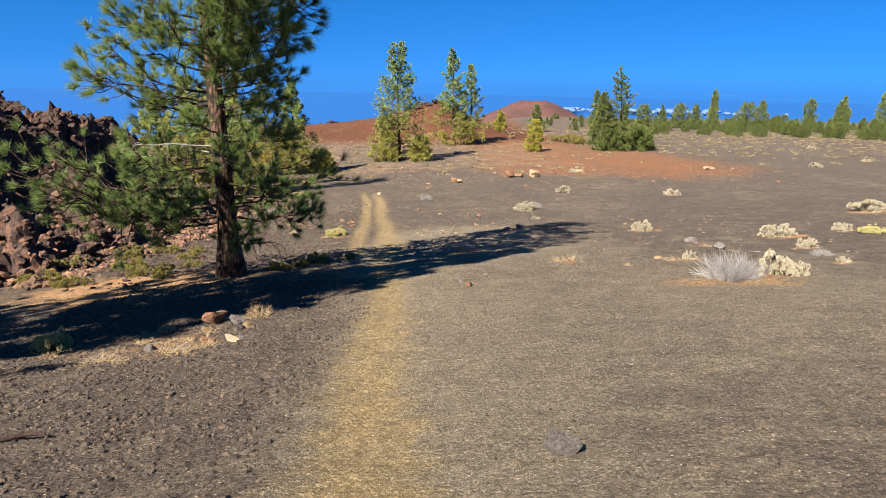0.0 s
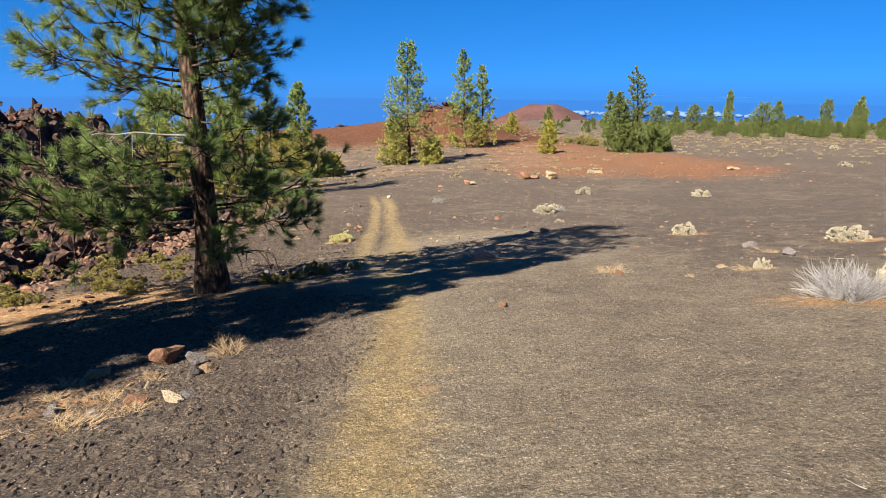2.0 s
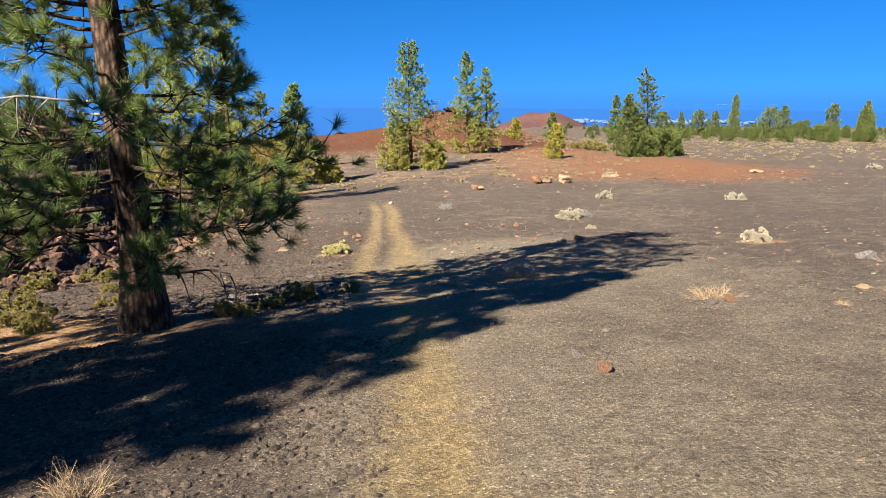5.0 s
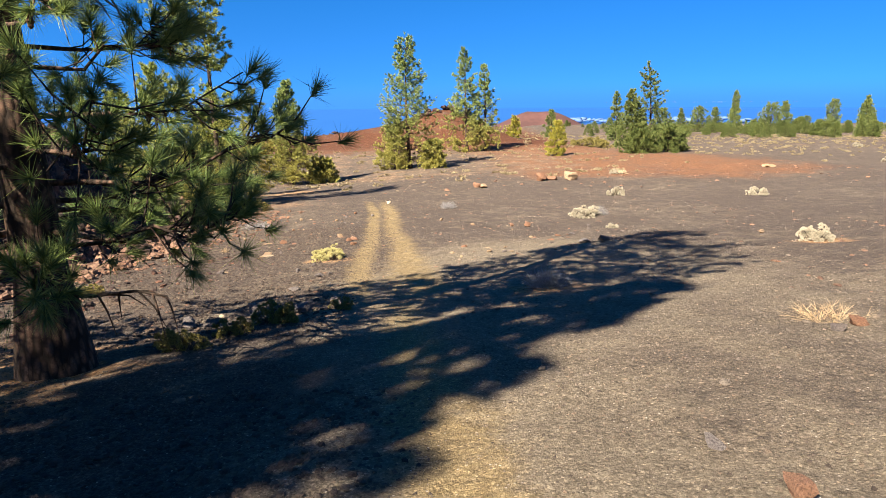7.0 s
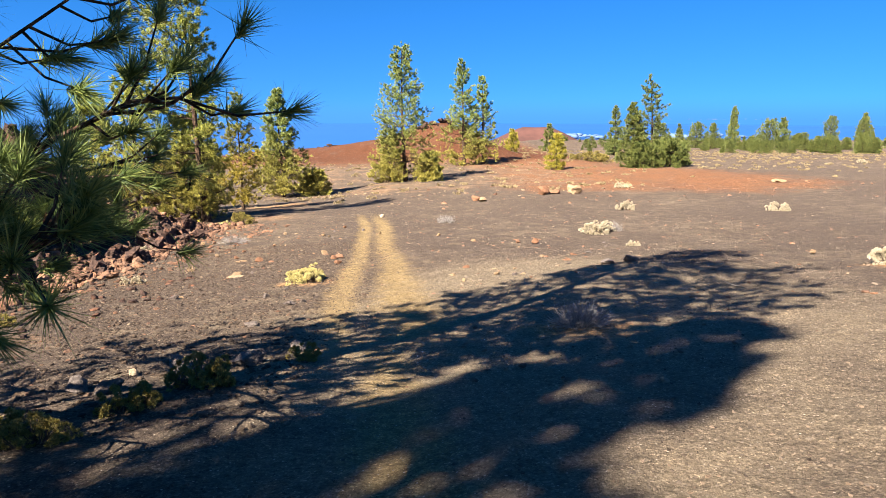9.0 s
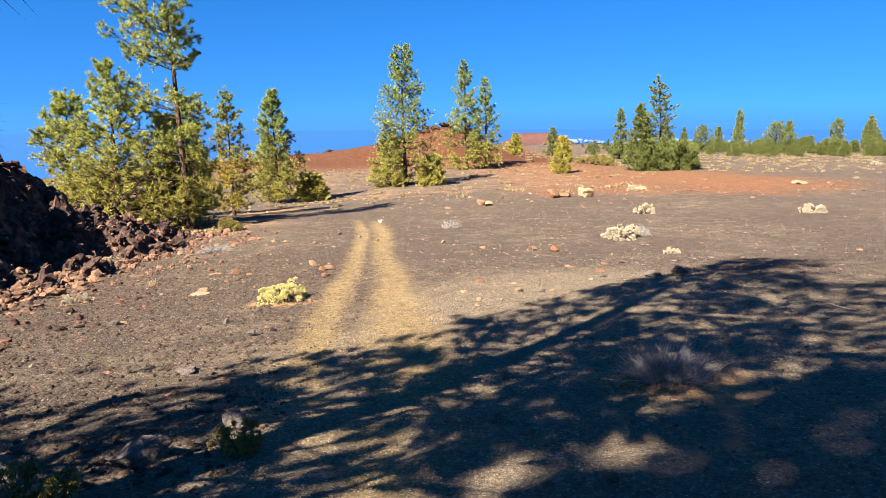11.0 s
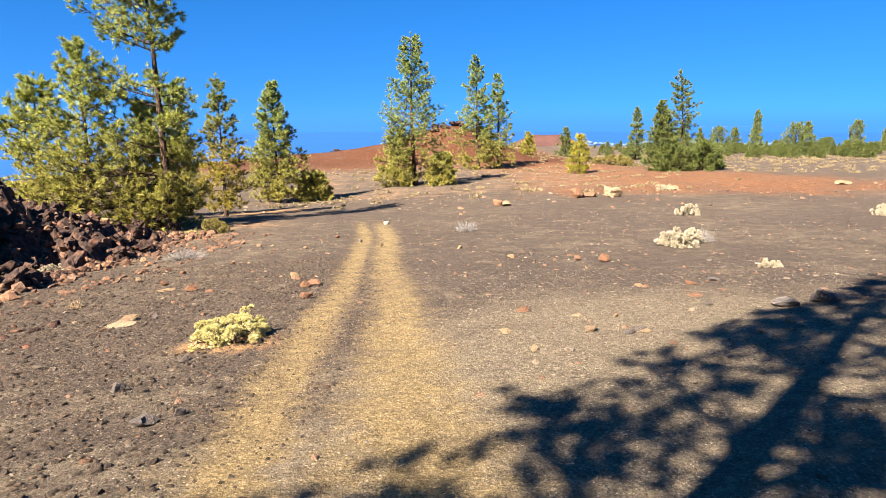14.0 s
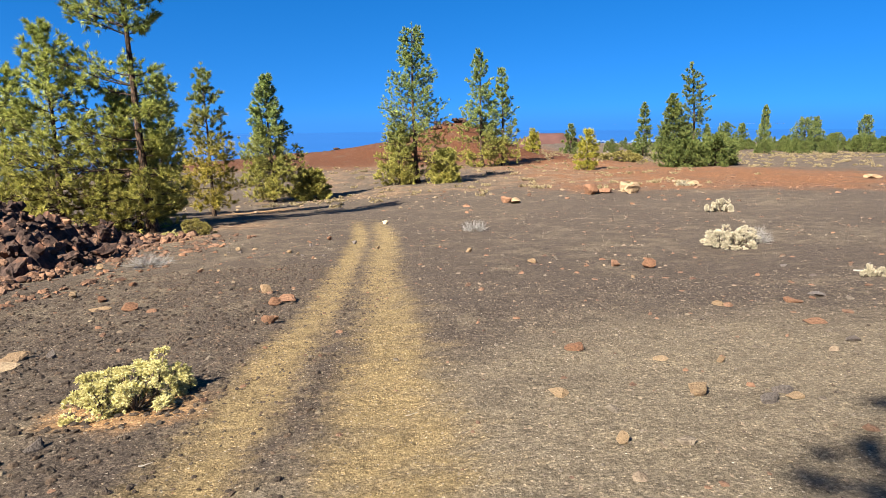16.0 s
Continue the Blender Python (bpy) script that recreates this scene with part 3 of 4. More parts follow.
# the low limbs of the old pine by the path: height, bearing, length
LOW_LIMBS = (
    (1.7, 3.3, 3.4), (2.2, 3.0, 3.9), (2.5, 3.5, 4.3), (2.0, 3.8, 3.4), (2.8, 2.7, 3.2), (1.5, 2.8, 2.6),
    (1.7, -0.3, 2.5), (2.2, 0.2, 2.7), (2.6, -0.7, 2.3), (2.9, 0.1, 2.2), (1.5, 0.6, 2.0), (1.4, -1.0, 1.8),
    (2.4, -1.7, 2.4), (1.9, 1.4, 2.3), (2.8, 1.8, 2.2), (1.6, -2.4, 2.4), (3.0, -2.2, 2.2),
    (3.4, 0.3, 1.7), (3.8, -0.6, 1.5), (4.0, 2.4, 1.2), (4.2, 0.9, 1.5), (4.4, -0.2, 1.6), (4.5, 1.7, 1.4))
LOW_LIMBS += (
    (4.3, 3.2, 2.7), (4.6, 3.45, 2.5), (4.5, 2.9, 2.3), (4.8, 3.1, 2.6), (5.3, -2.6, 2.0), (5.0, -0.3, 1.7), (5.3, 0.3, 1.9), (5.2, -1.3, 1.7), (5.4, 1.4, 1.8),
    (5.9, 0.0, 1.9), (5.8, 3.6, 1.5), (6.0, -0.9, 1.9), (6.1, 1.9, 1.7), (5.9, 3.2, 2.2), (6.2, 2.9, 2.0), (6.5, -2.8, 1.9), (6.5, -0.2, 2.1),
    (6.7, 0.5, 2.1), (6.8, -1.2, 2.0), (6.6, 1.5, 1.9), (7.2, 2.6, 1.7), (7.3, -2.4, 2.2), (7.2, 0.1, 2.3), (7.4, -1.0, 2.2), (7.3, 1.3, 2.0),
    (7.9, 3.1, 1.8), (7.8, -0.4, 2.4), (8.0, 0.9, 2.2), (7.9, -1.9, 2.3), (8.1, 2.0, 1.5))
LOW_LIMBS += (
    (6.9, -0.7, 3.0), (7.3, -0.5, 3.2), (7.7, -0.9, 3.5), (8.0, -0.6, 3.6), (8.4, -1.0, 3.5), (8.6, -0.3, 3.2), (8.9, -0.8, 3.5), (9.3, -0.5, 3.0),
    (5.6, -0.7, 2.9), (5.9, -0.5, 3.0), (6.3, -0.8, 3.1), (6.5, -0.6, 3.2), (5.2, -0.8, 2.6), (6.0, -1.0, 3.0), (4.9, -0.7, 2.4), (6.7, -0.9, 3.2), (6.2, -1.2, 2.6), (5.7, -1.6, 2.4), (5.4, -1.0, 2.3), (3.2, -1.2, 2.0), (3.6, 1.0, 1.9), (3.9, -1.6, 1.6), (4.7, 0.1, 1.8), (4.8, 2.4, 2.0), (3.1, 2.9, 2.6), (2.0, 0.9, 2.4))
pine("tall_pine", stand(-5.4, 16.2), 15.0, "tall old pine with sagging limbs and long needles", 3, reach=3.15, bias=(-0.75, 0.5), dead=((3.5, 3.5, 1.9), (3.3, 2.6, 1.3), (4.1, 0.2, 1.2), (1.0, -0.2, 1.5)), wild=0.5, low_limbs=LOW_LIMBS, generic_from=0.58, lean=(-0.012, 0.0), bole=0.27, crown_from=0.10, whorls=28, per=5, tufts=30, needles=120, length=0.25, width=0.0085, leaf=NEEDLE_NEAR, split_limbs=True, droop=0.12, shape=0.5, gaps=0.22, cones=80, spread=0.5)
SHADE_LIMBS = ((5.0, 2.3, 4.2), (5.8, 2.6, 4.4), (6.6, 2.1, 4.2), (7.5, 2.5, 3.8), (8.5, 2.3, 3.4), (7.0, 1.6, 3.6), (9.5, 2.4, 3.2), (10.5, 2.2, 3.0))
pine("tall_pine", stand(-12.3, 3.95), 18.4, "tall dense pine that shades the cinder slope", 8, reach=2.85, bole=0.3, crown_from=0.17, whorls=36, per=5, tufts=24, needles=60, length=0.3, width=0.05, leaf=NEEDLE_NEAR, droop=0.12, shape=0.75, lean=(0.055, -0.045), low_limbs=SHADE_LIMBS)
pine("slender_pine", stand(-15.9, 52.5), 15.2, "slender leaning pine with a bare middle trunk", 5, reach=2.7, bole=0.22, crown_from=0.05, whorls=32, per=6, tufts=26, needles=36, length=0.26, width=0.03, lean=(-0.05, 0.0), shape=0.32, bare=(0.5, 0.58), bias=(3.0, 0.5), gaps=0.25, leaf=NEEDLE_LIGHT, spread=0.5)
pine("bushy_pine", stand(-20.0, 52.0), 9.7, "bushy young pine with yellow-green needles beside lava", 6, reach=3.1, leaf=NEEDLE_LIGHT, bole=0.17, crown_from=0.04, whorls=24, per=6, tufts=28, needles=34, length=0.26, width=0.03, lean=(0.03, 0.0), gaps=0.22, shape=0.8, spread=0.5)
pine("bushy_pine", stand(-17.6, 54.6), 6.8, "bushy pine with drooping yellow-green limbs", 26, reach=2.4, leaf=NEEDLE_LIGHT, bole=0.14, crown_from=0.03, whorls=18, per=6, tufts=26, needles=34, length=0.26, width=0.03, shape=0.6, spread=0.5)
pine("bushy_pine", stand(-23.2, 53.5), 8.5, "bushy young pine with yellow-green needles behind lava", 16, reach=2.6, leaf=NEEDLE_LIGHT, bole=0.15, crown_from=0.04, whorls=22, per=6, tufts=26, needles=34, length=0.26, width=0.03, shape=0.8, spread=0.5)
pine("young_pine", stand(-16.3, 61.5), 9.3, "narrow young pine with yellowing needles", 7, reach=1.75, bole=0.11, crown_from=0.08, whorls=26, per=5, tufts=20, needles=34, length=0.24, width=0.026, leaf=NEEDLE_OLIVE, gaps=0.16, shape=0.75, spread=0.5)
pine("young_pine", stand(-20.4, 64.0), 9.0, "narrow young pine in a loose row", 17, reach=1.9, bole=0.12, crown_from=0.05, whorls=24, per=6, tufts=18, needles=34, length=0.26, width=0.028, shape=0.8, spread=0.5)
pine("young_pine", stand(-17.6, 80.0), 11.2, "conical young pine with sunlit green needles", 9, reach=3.0, bole=0.17, crown_from=0.04, whorls=30, per=6, tufts=32, needles=34, length=0.28, width=0.034, shape=0.9, lean=(-0.015, 0.0), gaps=0.12, spread=0.5)
pine("conical_pine", stand(-5.1, 91.8), 16.7, "tall conical pine on the reddish slope", 10, reach=4.3, bole=0.26, crown_from=0.05, whorls=32, per=6, tufts=26, needles=32, length=0.32, width=0.042, shape=0.85, gaps=0.32, lean=(-0.032, 0.0), spread=0.5)
pine("conical_pine", stand(3.5, 120.0), 17.3, "tall narrow pine standing beside its twin", 11, reach=4.0, bole=0.26, crown_from=0.03, whorls=30, per=6, tufts=24, needles=32, length=0.36, width=0.055, shape=0.95, gaps=0.3, lean=(-0.04, 0.0), spread=0.5)
pine("conical_pine", stand(6.7, 120.5), 14.5, "narrow pine with a lit crown beside its twin", 12, reach=3.2, bole=0.22, crown_from=0.05, whorls=26, per=6, tufts=20, needles=32, length=0.36, width=0.055, shape=0.9, gaps=0.32, lean=(-0.025, 0.0), spread=0.5)
pine("broad_pine", stand(32.6, 111.8), 13.9, "pine with a broad bushy base and open top", 13, reach=3.5, bole=0.22, crown_from=0.02, whorls=26, per=6, tufts=22, needles=32, length=0.34, width=0.045, shape=0.8, gaps=0.42, lean=(-0.06, 0.0), leaf=NEEDLE_WOODS, spread=0.5)
pine("broad_pine", stand(29.2, 110.2), 9.8, "slim pine leaning on a bushier neighbour", 14, reach=2.5, bole=0.15, crown_from=0.02, whorls=24, per=6, tufts=22, needles=32, length=0.34, width=0.05, shape=0.9, lean=(-0.04, 0.0), leaf=NEEDLE_WOODS, spread=0.5)
for bx, by, bh, br in ((30.6, 109.0, 3.4, 2.8), (34.6, 109.4, 3.8, 2.8), (36.6, 111.5, 3.6, 2.0), (-2.0, 90.5, 3.4, 1.9), (-7.0, 91.4, 6.2, 2.3), (-14.6, 81.5, 2.6, 1.8)):
    pine("pine_sapling", stand(bx, by), bh, "low bushy pine sapling at the foot of taller pines", int(bx * 7 + 400), reach=br, bole=0.08, crown_from=0.02, whorls=14, per=6, tufts=20, needles=30, length=0.34, width=0.05, shape=0.55, spread=0.5, group="pine saplings", leaf=NEEDLE_WOODS if bx > 20 else NEEDLE_FAR)
pine("yellow_pine", stand(16.6, 106.2), 5.2, "small pine with golden yellow needles", 15, reach=1.6, bole=0.08, crown_from=0.03, whorls=12, per=5, tufts=8, needles=38, length=0.45, width=0.05, leaf=NEEDLE_GOLD, shape=0.6, group="pine saplings")
pine("yellow_pine", stand(14.8, 148.0), 4.4, "small pine with golden yellow needles", 18, reach=1.5, bole=0.08, crown_from=0.03, whorls=10, per=5, tufts=8, needles=34, length=0.5, width=0.06, leaf=NEEDLE_GOLD, shape=0.6, group="pine saplings")
pine("young_pine", stand(28.0, 178.0), 7.0, "young pine on the skyline crest", 19, reach=2.3, bole=0.1, crown_from=0.03, whorls=12, per=5, tufts=8, needles=34, length=0.6, width=0.07, leaf=NEEDLE_WOODS)
pine("young_pine", stand(39.5, 158.0), 11.0, "narrow green pine far down the slope", 20, reach=2.2, bole=0.14, crown_from=0.03, whorls=16, per=5, tufts=8, needles=34, length=0.6, width=0.07, leaf=NEEDLE_WOODS)


# ---- far treeline ----
rng = np.random.default_rng(77)
seeds = [pine("far_pine", stand(60 + 9 * k, 205 + 8 * k), 8.0, "distant pine in the treeline on the crest", 30 + k, reach=(2.6, 3.4, 2.2, 4.0, 3.0)[k], bole=0.14, crown_from=0.02, whorls=16, per=6, tufts=14, needles=14, length=0.5, width=0.13, leaf=NEEDLE_WOODS, shape=(0.9, 0.65, 1.0, 0.5, 0.8)[k], group="treeline pines", twigs=False) for k in range(5)]
for tx, ty, th in ((96, 222, 13.5), (103, 212, 9.0), (121, 238, 10.0), (153, 262, 10.5), (166, 262, 10.0), (182, 286, 12.0), (196, 280, 14.0)):
    copy_thing(seeds[rng.integers(5)], Matrix.Translation(stand(tx, ty)) @ Matrix.Rotation(rng.random() * 6.28, 4, "Z") @ Matrix.Diagonal((1.0, 1.0, th / 8.0, 1)))
for k in range(210):
    bearing, d = radians(9 + 34 * rng.random() ** 0.8), 195 + 100 * rng.random()
    tx, ty = d * math.sin(bearing), d * math.cos(bearing)
    size = (0.28 + 0.34 * rng.random()) * (0.6 + 0.55 * smooth01((bearing - 0.3) / 0.3))
    copy_thing(seeds[rng.integers(5)], Matrix.Translation(stand(tx, ty)) @ Matrix.Rotation(rng.random() * 6.28, 4, "Z") @ Matrix.Diagonal((size * 1.15, size * 1.15, size, 1)))

# low white clouds over the sea
v, f, base = [], [], 0
rng = np.random.default_rng(5)
for cx, cy, cz, w, h, n in ((560, 1480, -56, 200, 7, 60), (300, 1500, -56, 90, 6, 24), (1000, 2350, -24, 300, 1.3, 60), (760, 2400, -21, 120, 1.0, 30)):
    at = np.stack([cx + w * rng.normal(size=n) * 0.5, cy + 40 * rng.normal(size=n), cz + h * 0.6 * rng.random(n)], -1)
    cv, cf = stones(rng, at, h * (1.0 + 1.4 * rng.random(n)), 0.5)
    v.append(cv), f.append(cf + base)
    base += len(cv)
tagged(part("backdrop", mesh_of("backdrop", np.concatenate(v), np.concatenate(f), CLOUD, True)), "low bank of white cloud over the sea", "cloud", kind="structure")


# ---- lava ridge ----
def lava_height(x, y):
    x, y = np.asarray(x, float), np.asarray(y, float)
    s = -10.9 - 0.09 * (y - 20) - x + 1.6 * (lattice(x * 0.35, y * 0.35, 9) - 0.5)
    crest = np.interp(y, (14, 18, 22, 27, 36, 41, 46, 52), (0, 1.7, 4.3, 5.4, 6.0, 4.4, 2.0, 0))
    h = (0.17 * crest * smooth01(s / 3.2) + 0.83 * crest * smooth01((s - 2.6) / 4.6)) * (1 - 0.4 * smooth01((s - 16) / 16))
    lump = sum(a * np.abs(lattice(x * q, y * q, k) - 0.5) * 2 for k, (q, a) in enumerate(((0.45, 1.4), (1.0, 1.1), (2.3, 0.65), (4.6, 0.4), (8.7, 0.22))))
    return h + (lump - 1.25) * smooth01((s + 0.4) / 2.5) * smooth01(crest / 2.5 + 0.12) - 0.3 * (1 - smooth01((s + 0.6) / 0.8)) - 1.2 * (1 - smooth01((y - 15) / 2.5)) - 1.2 * smooth01((y - 48.5) / 3) - 0.2


lx, ly = np.meshgrid(np.arange(-44, -8, 0.15), np.arange(13, 54, 0.15))
lz = ground_z(lx, ly) + lava_height(lx, ly)
n0, n1 = lx.shape
i, j = np.meshgrid(np.arange(n0 - 1), np.arange(n1 - 1), indexing="ij")
lf = np.stack([i * n1 + j, i * n1 + j + 1, (i + 1) * n1 + j + 1, (i + 1) * n1 + j], -1).reshape(-1, 4)
ridge = tagged(part("lava_ridge", mesh_of("lava_ridge", np.stack([lx, ly, lz], -1).reshape(-1, 3), lf, LAVA)), "jagged ridge of dark brown clinker lava", "lava", kind="structure")
rng = np.random.default_rng(21)
px, py = -10.2 - 15 * rng.random(13000) ** 1.5, 16 + 34 * rng.random(13000)
keep = (-10.4 - 0.09 * (py - 20) - px) > 1.2 * rng.random(13000) - 0.6
px, py = px[keep], py[keep]
pz = ground_z(px, py) + np.maximum(lava_height(px, py), 0)
size = 0.05 + 0.20 * rng.random(len(px)) ** 3.0
toe = (-10.4 - 0.09 * (py - 20) - px) < 6.5 * rng.random(len(px))
for pick, mat in ((toe, ROCK_RED), (~toe, LAVA)):
    tagged(part("rubble", mesh_of("rubble", *stones(rng, np.stack([px, py, pz + size * 0.2], -1)[pick], size[pick], 0.85), mat), ridge), kind="stuff")


def rock_mesh(name, seed, mat, flat=0.7, rugged=0.35, fine=2):
    """An angular stone about 1 m wide, its foot at z = 0."""
    bm = bmesh.new()
    bmesh.ops.create_icosphere(bm, subdivisions=fine, radius=0.5)
    rng = np.random.default_rng(seed)
    cuts = [(Vector(unit(rng.normal(size=3))), 0.2 + 0.18 * rng.random()) for _ in range(12)]
    shift = Vector(rng.normal(size=3) * 10)
    for v in bm.verts:
        for n, d in cuts:
            over = v.co.dot(n) - d
            if over > 0:
                v.co -= n * over
        v.co *= 1 + rugged * noise.noise(v.co * 3.2 + shift)
        if fine > 2:
            v.co *= 1 + 0.3 * noise.noise(v.co * 9 + shift) + 0.16 * noise.noise(v.co * 21 + shift)
        v.co.z *= flat
    low = min(v.co.z for v in bm.verts)
    for v in bm.verts:
        v.co.z -= low * 0.75
    me = bpy.data.meshes.new(name)
    bm.to_mesh(me)
    bm.free()
    me.materials.append(mat)
    return me


block_meshes = [rock_mesh("lava_block", 200 + k, LAVA, 0.85, 0.7, 3) for k in range(6)]
for k in range(170):
    by = 17 + 30 * rng.random()
    bx = -10.6 - 0.09 * (by - 20) - 9 * rng.random() ** 1.6
    b = part("block", block_meshes[k % 6], ridge)
    w = 0.35 + 0.75 * rng.random() ** 2
    b.matrix_basis = Matrix.Translation((bx, by, float(ground_z(bx, by)) + max(0, float(lava_height(bx, by))) - 0.08)) @ Euler((rng.normal() * 0.4, rng.normal() * 0.4, rng.random() * 6.28)).to_matrix().to_4x4() @ Matrix.Diagonal((w, w * 0.8, w, 1))


# ---- shrubs ----
def leafy_shrub(name, seed, mat, label, knobs=70, blade=0.045, wide=0.016, count=14, ramped=0.0):
    """A low mound of short leafy shoots on thin stems, 1 m wide and 0.5 m high."""
    rng = np.random.default_rng(seed)
    shrub = thing(name, (0, 0, -50), label, "shrub")
    at, axes, stems = [], [], []
    lumps = [(0.0, 0.0, 0.36, 0.36)] + [(0.3 * math.cos(q), 0.3 * math.sin(q), 0.16 + 0.1 * rng.random(), 0.2 + 0.16 * rng.random()) for q in rng.random(6) * 6.28]
    for q in range(knobs):
        cx, cy, r, tall = lumps[rng.integers(len(lumps))]
        d = unit(rng.normal(size=3) + np.array([0, 0, 0.3]))
        d[2] = abs(d[2])
        p = np.array([cx, cy, 0.02]) + d * np.array([r, r, tall]) * (0.85 + 0.25 * rng.random())
        p[2] *= 1 + ramped * 2 * p[0]
        k = 0.035 + 0.035 * rng.random()
        e = unit(rng.normal(size=(16, 3)) + d * 0.8)
        at.append(p + e * k)
        axes.append(e)
        stems.append(tube([(0.5 * cx, 0.5 * cy, -0.02), (0.35 * cx + 0.5 * p[0], 0.35 * cy + 0.5 * p[1], 0.45 * p[2]), p], [0.011, 0.008, 0.005], 4))
    part("stems_wood", mesh_of("stems_wood", *joined(stems), TWIG, True), shrub)
    part("foliage", mesh_of("foliage", *blades(rng, np.concatenate(at), np.concatenate(axes), count, blade, wide, 0.7), mat), shrub)
    return shrub


def broom(name, seed, label, mat=None, stalks=460, wide=0.5, tall=0.5):
    """A dry broom: many thin grey stalks that spread from a low base and fork."""
    rng = np.random.default_rng(seed)
    bush = thing(name, (0, 0, -50), label, "shrub")
    pieces = []
    for _ in range(stalks):
        a, r = rng.random() * 6.283, wide * 0.6 * math.sqrt(rng.random())
        foot = np.array([r * math.cos(a), r * math.sin(a), 0])
        d = unit(np.array([foot[0] * 1.2, foot[1] * 1.2, 0.3]) + rng.normal(size=3) * 0.42)
        d[2] = abs(d[2])
        ln = tall * (0.35 + 0.8 * rng.random())
        tip = foot + d * ln
        bend = (foot + tip) / 2 + rng.normal(size=3) * 0.06
        pieces.append(tube([foot * 0.8, bend, tip], [0.004, 0.0032, 0.0015], 3))
        for _ in range(3):
            e = unit(d + rng.normal(size=3) * 0.45)
            pieces.append(tube([bend, bend + e * ln * 0.22, bend + e * ln * 0.42], [0.0028, 0.002, 0.001], 3))
    base = [tube([(0.7 * r * math.cos(a), 0.7 * r * math.sin(a), -0.03), (r * math.cos(a), r * math.sin(a), 0.05), (1.2 * r * math.cos(a), 1.2 * r * math.sin(a), 0.13)], [0.02, 0.015, 0.008], 5) for a, r in zip(rng.random(16) * 6.283, wide * 0.5 * rng.random(16))]
    tagged(part("woody_base", mesh_of("woody_base", *joined(base), TWIG, True), bush, "gnarled brown woody base"), kind="stuff")
    tagged(part("stalk_tuft", mesh_of("stalk_tuft", *joined(pieces), mat or GREY_STEM), bush), kind="stuff")
    return bush


def put(master, rows, group, label="", turned=True):
    """Copies of a master of 1 x 0.5 m at rows of x, y, width, height; the master itself is dropped in at the first."""
    rng = np.random.default_rng(len(rows) + 3)
    for k, (x, y, w, h) in enumerate(rows):
        m = Matrix.Translation(stand(x, y, 0.02)) @ Matrix.Rotation(rng.random() * 6.28 if turned else 0.4, 4, "Z") @ Matrix.Diagonal((w, w, h * 2, 1))
        ob = master if k == 0 else copy_thing(master, m)
        ob.matrix_basis = m
        tagged(ob, label, group=group)


put(leafy_shrub("pale_shrub", 1, PALE_LEAF, "pale cream shrub on bare grey cinder"), PALE_A, "pale shrubs on the cinder")
put(leafy_shrub("pale_shrub", 2, PALE_LEAF, "pale straw-coloured dwarf shrub on bare cinder"), PALE_B, "pale shrubs on the cinder")
put(leafy_shrub("yellow_shrub", 3, YELLOW_LEAF, "yellow-green leafy shrub with dry straw beneath", 150, 0.03, 0.012, 14, 0.28), YELLOW, "yellow-green shrubs", turned=False)
put(leafy_shrub("olive_shrub", 4, OLIVE_LEAF, "olive brown shrub at the foot of the lava"), OLIVE, "olive shrubs")
put(broom("dry_broom", 5, "dead silver-grey broom bush with bare stalks"), BROOMS, "dry brooms")
put(broom("dry_broom", 6, "low dry grey broom, nearly bare", stalks=200), ((6.5, 38.9, 0.6, 0.5), (-0.6, 46.9, 0.9, 0.5), (-10.2, 40.1, 1.2, 0.4), (9.9, 15.4, 0.5, 0.2)), "dry brooms")
put(broom("straw_plant", 7, "dry straw-coloured plant on the cinder", STRAW, 110, 0.5, 0.5), ((-2.98, 10.25, 0.42, 0.34), (3.6, 16.7, 0.8, 0.24), (-3.3, 7.4, 0.6, 0.14), (-3.0, 7.75, 0.36, 0.12), (-3.6, 8.4, 0.5, 0.1), (-3.5, 9.2, 0.4, 0.1), (-4.1, 7.2, 0.6, 0.13), (-4.2, 8.6, 0.4, 0.1), (6.6, 16.4, 0.6, 0.12), (8.8, 19.6, 0.5, 0.14), (-8.8, 31.5, 0.25, 0.26), (-4.4, 9.2, 0.4, 0.14), (-5.2, 7.9, 0.3, 0.1), (5.0, 15.6, 0.2, 0.12)), "straw plants")

# many small far shrubs over the right slope and the tan flat, too many to count
rng = np.random.default_rng(9)
fx, fy = 14 + 120 * rng.random(1700), 78 + 130 * rng.random(1700)
keep = (rng.random(1700) < smooth01((fy - 80) / 60) * 0.9 + 0.12) & (fx < fy * 0.95)
fx, fy = fx[keep], fy[keep]
gx2, gy2 = -30 + 48 * rng.random(170), 66 + 60 * rng.random(170)
fx, fy = np.concatenate([fx, gx2]), np.concatenate([fy, gy2])
fs = 0.10 + 0.28 * rng.random(len(fx)) ** 2
tuft_at = np.repeat(np.stack([fx, fy, ground_z(fx, fy) + rough_z(fx, fy)], -1), 14, axis=0)
sz = np.repeat(fs, 14)
tuft_at = tuft_at + np.stack([rng.normal(size=len(sz)) * sz * 0.9, rng.normal(size=len(sz)) * sz * 0.9, sz * (0.2 + 0.6 * rng.random(len(sz)))], -1)
up = unit(np.stack([rng.normal(size=len(sz)) * 0.5, rng.normal(size=len(sz)) * 0.5, np.ones(len(sz))], -1))
tagged(part("low_scrub", mesh_of("low_scrub", *blades(rng, tuft_at, up, 9, 0.2, 0.08, 0.8), DRY_LEAF)), "scattered pale dwarf scrub on the far slope", "scrub", kind="stuff")

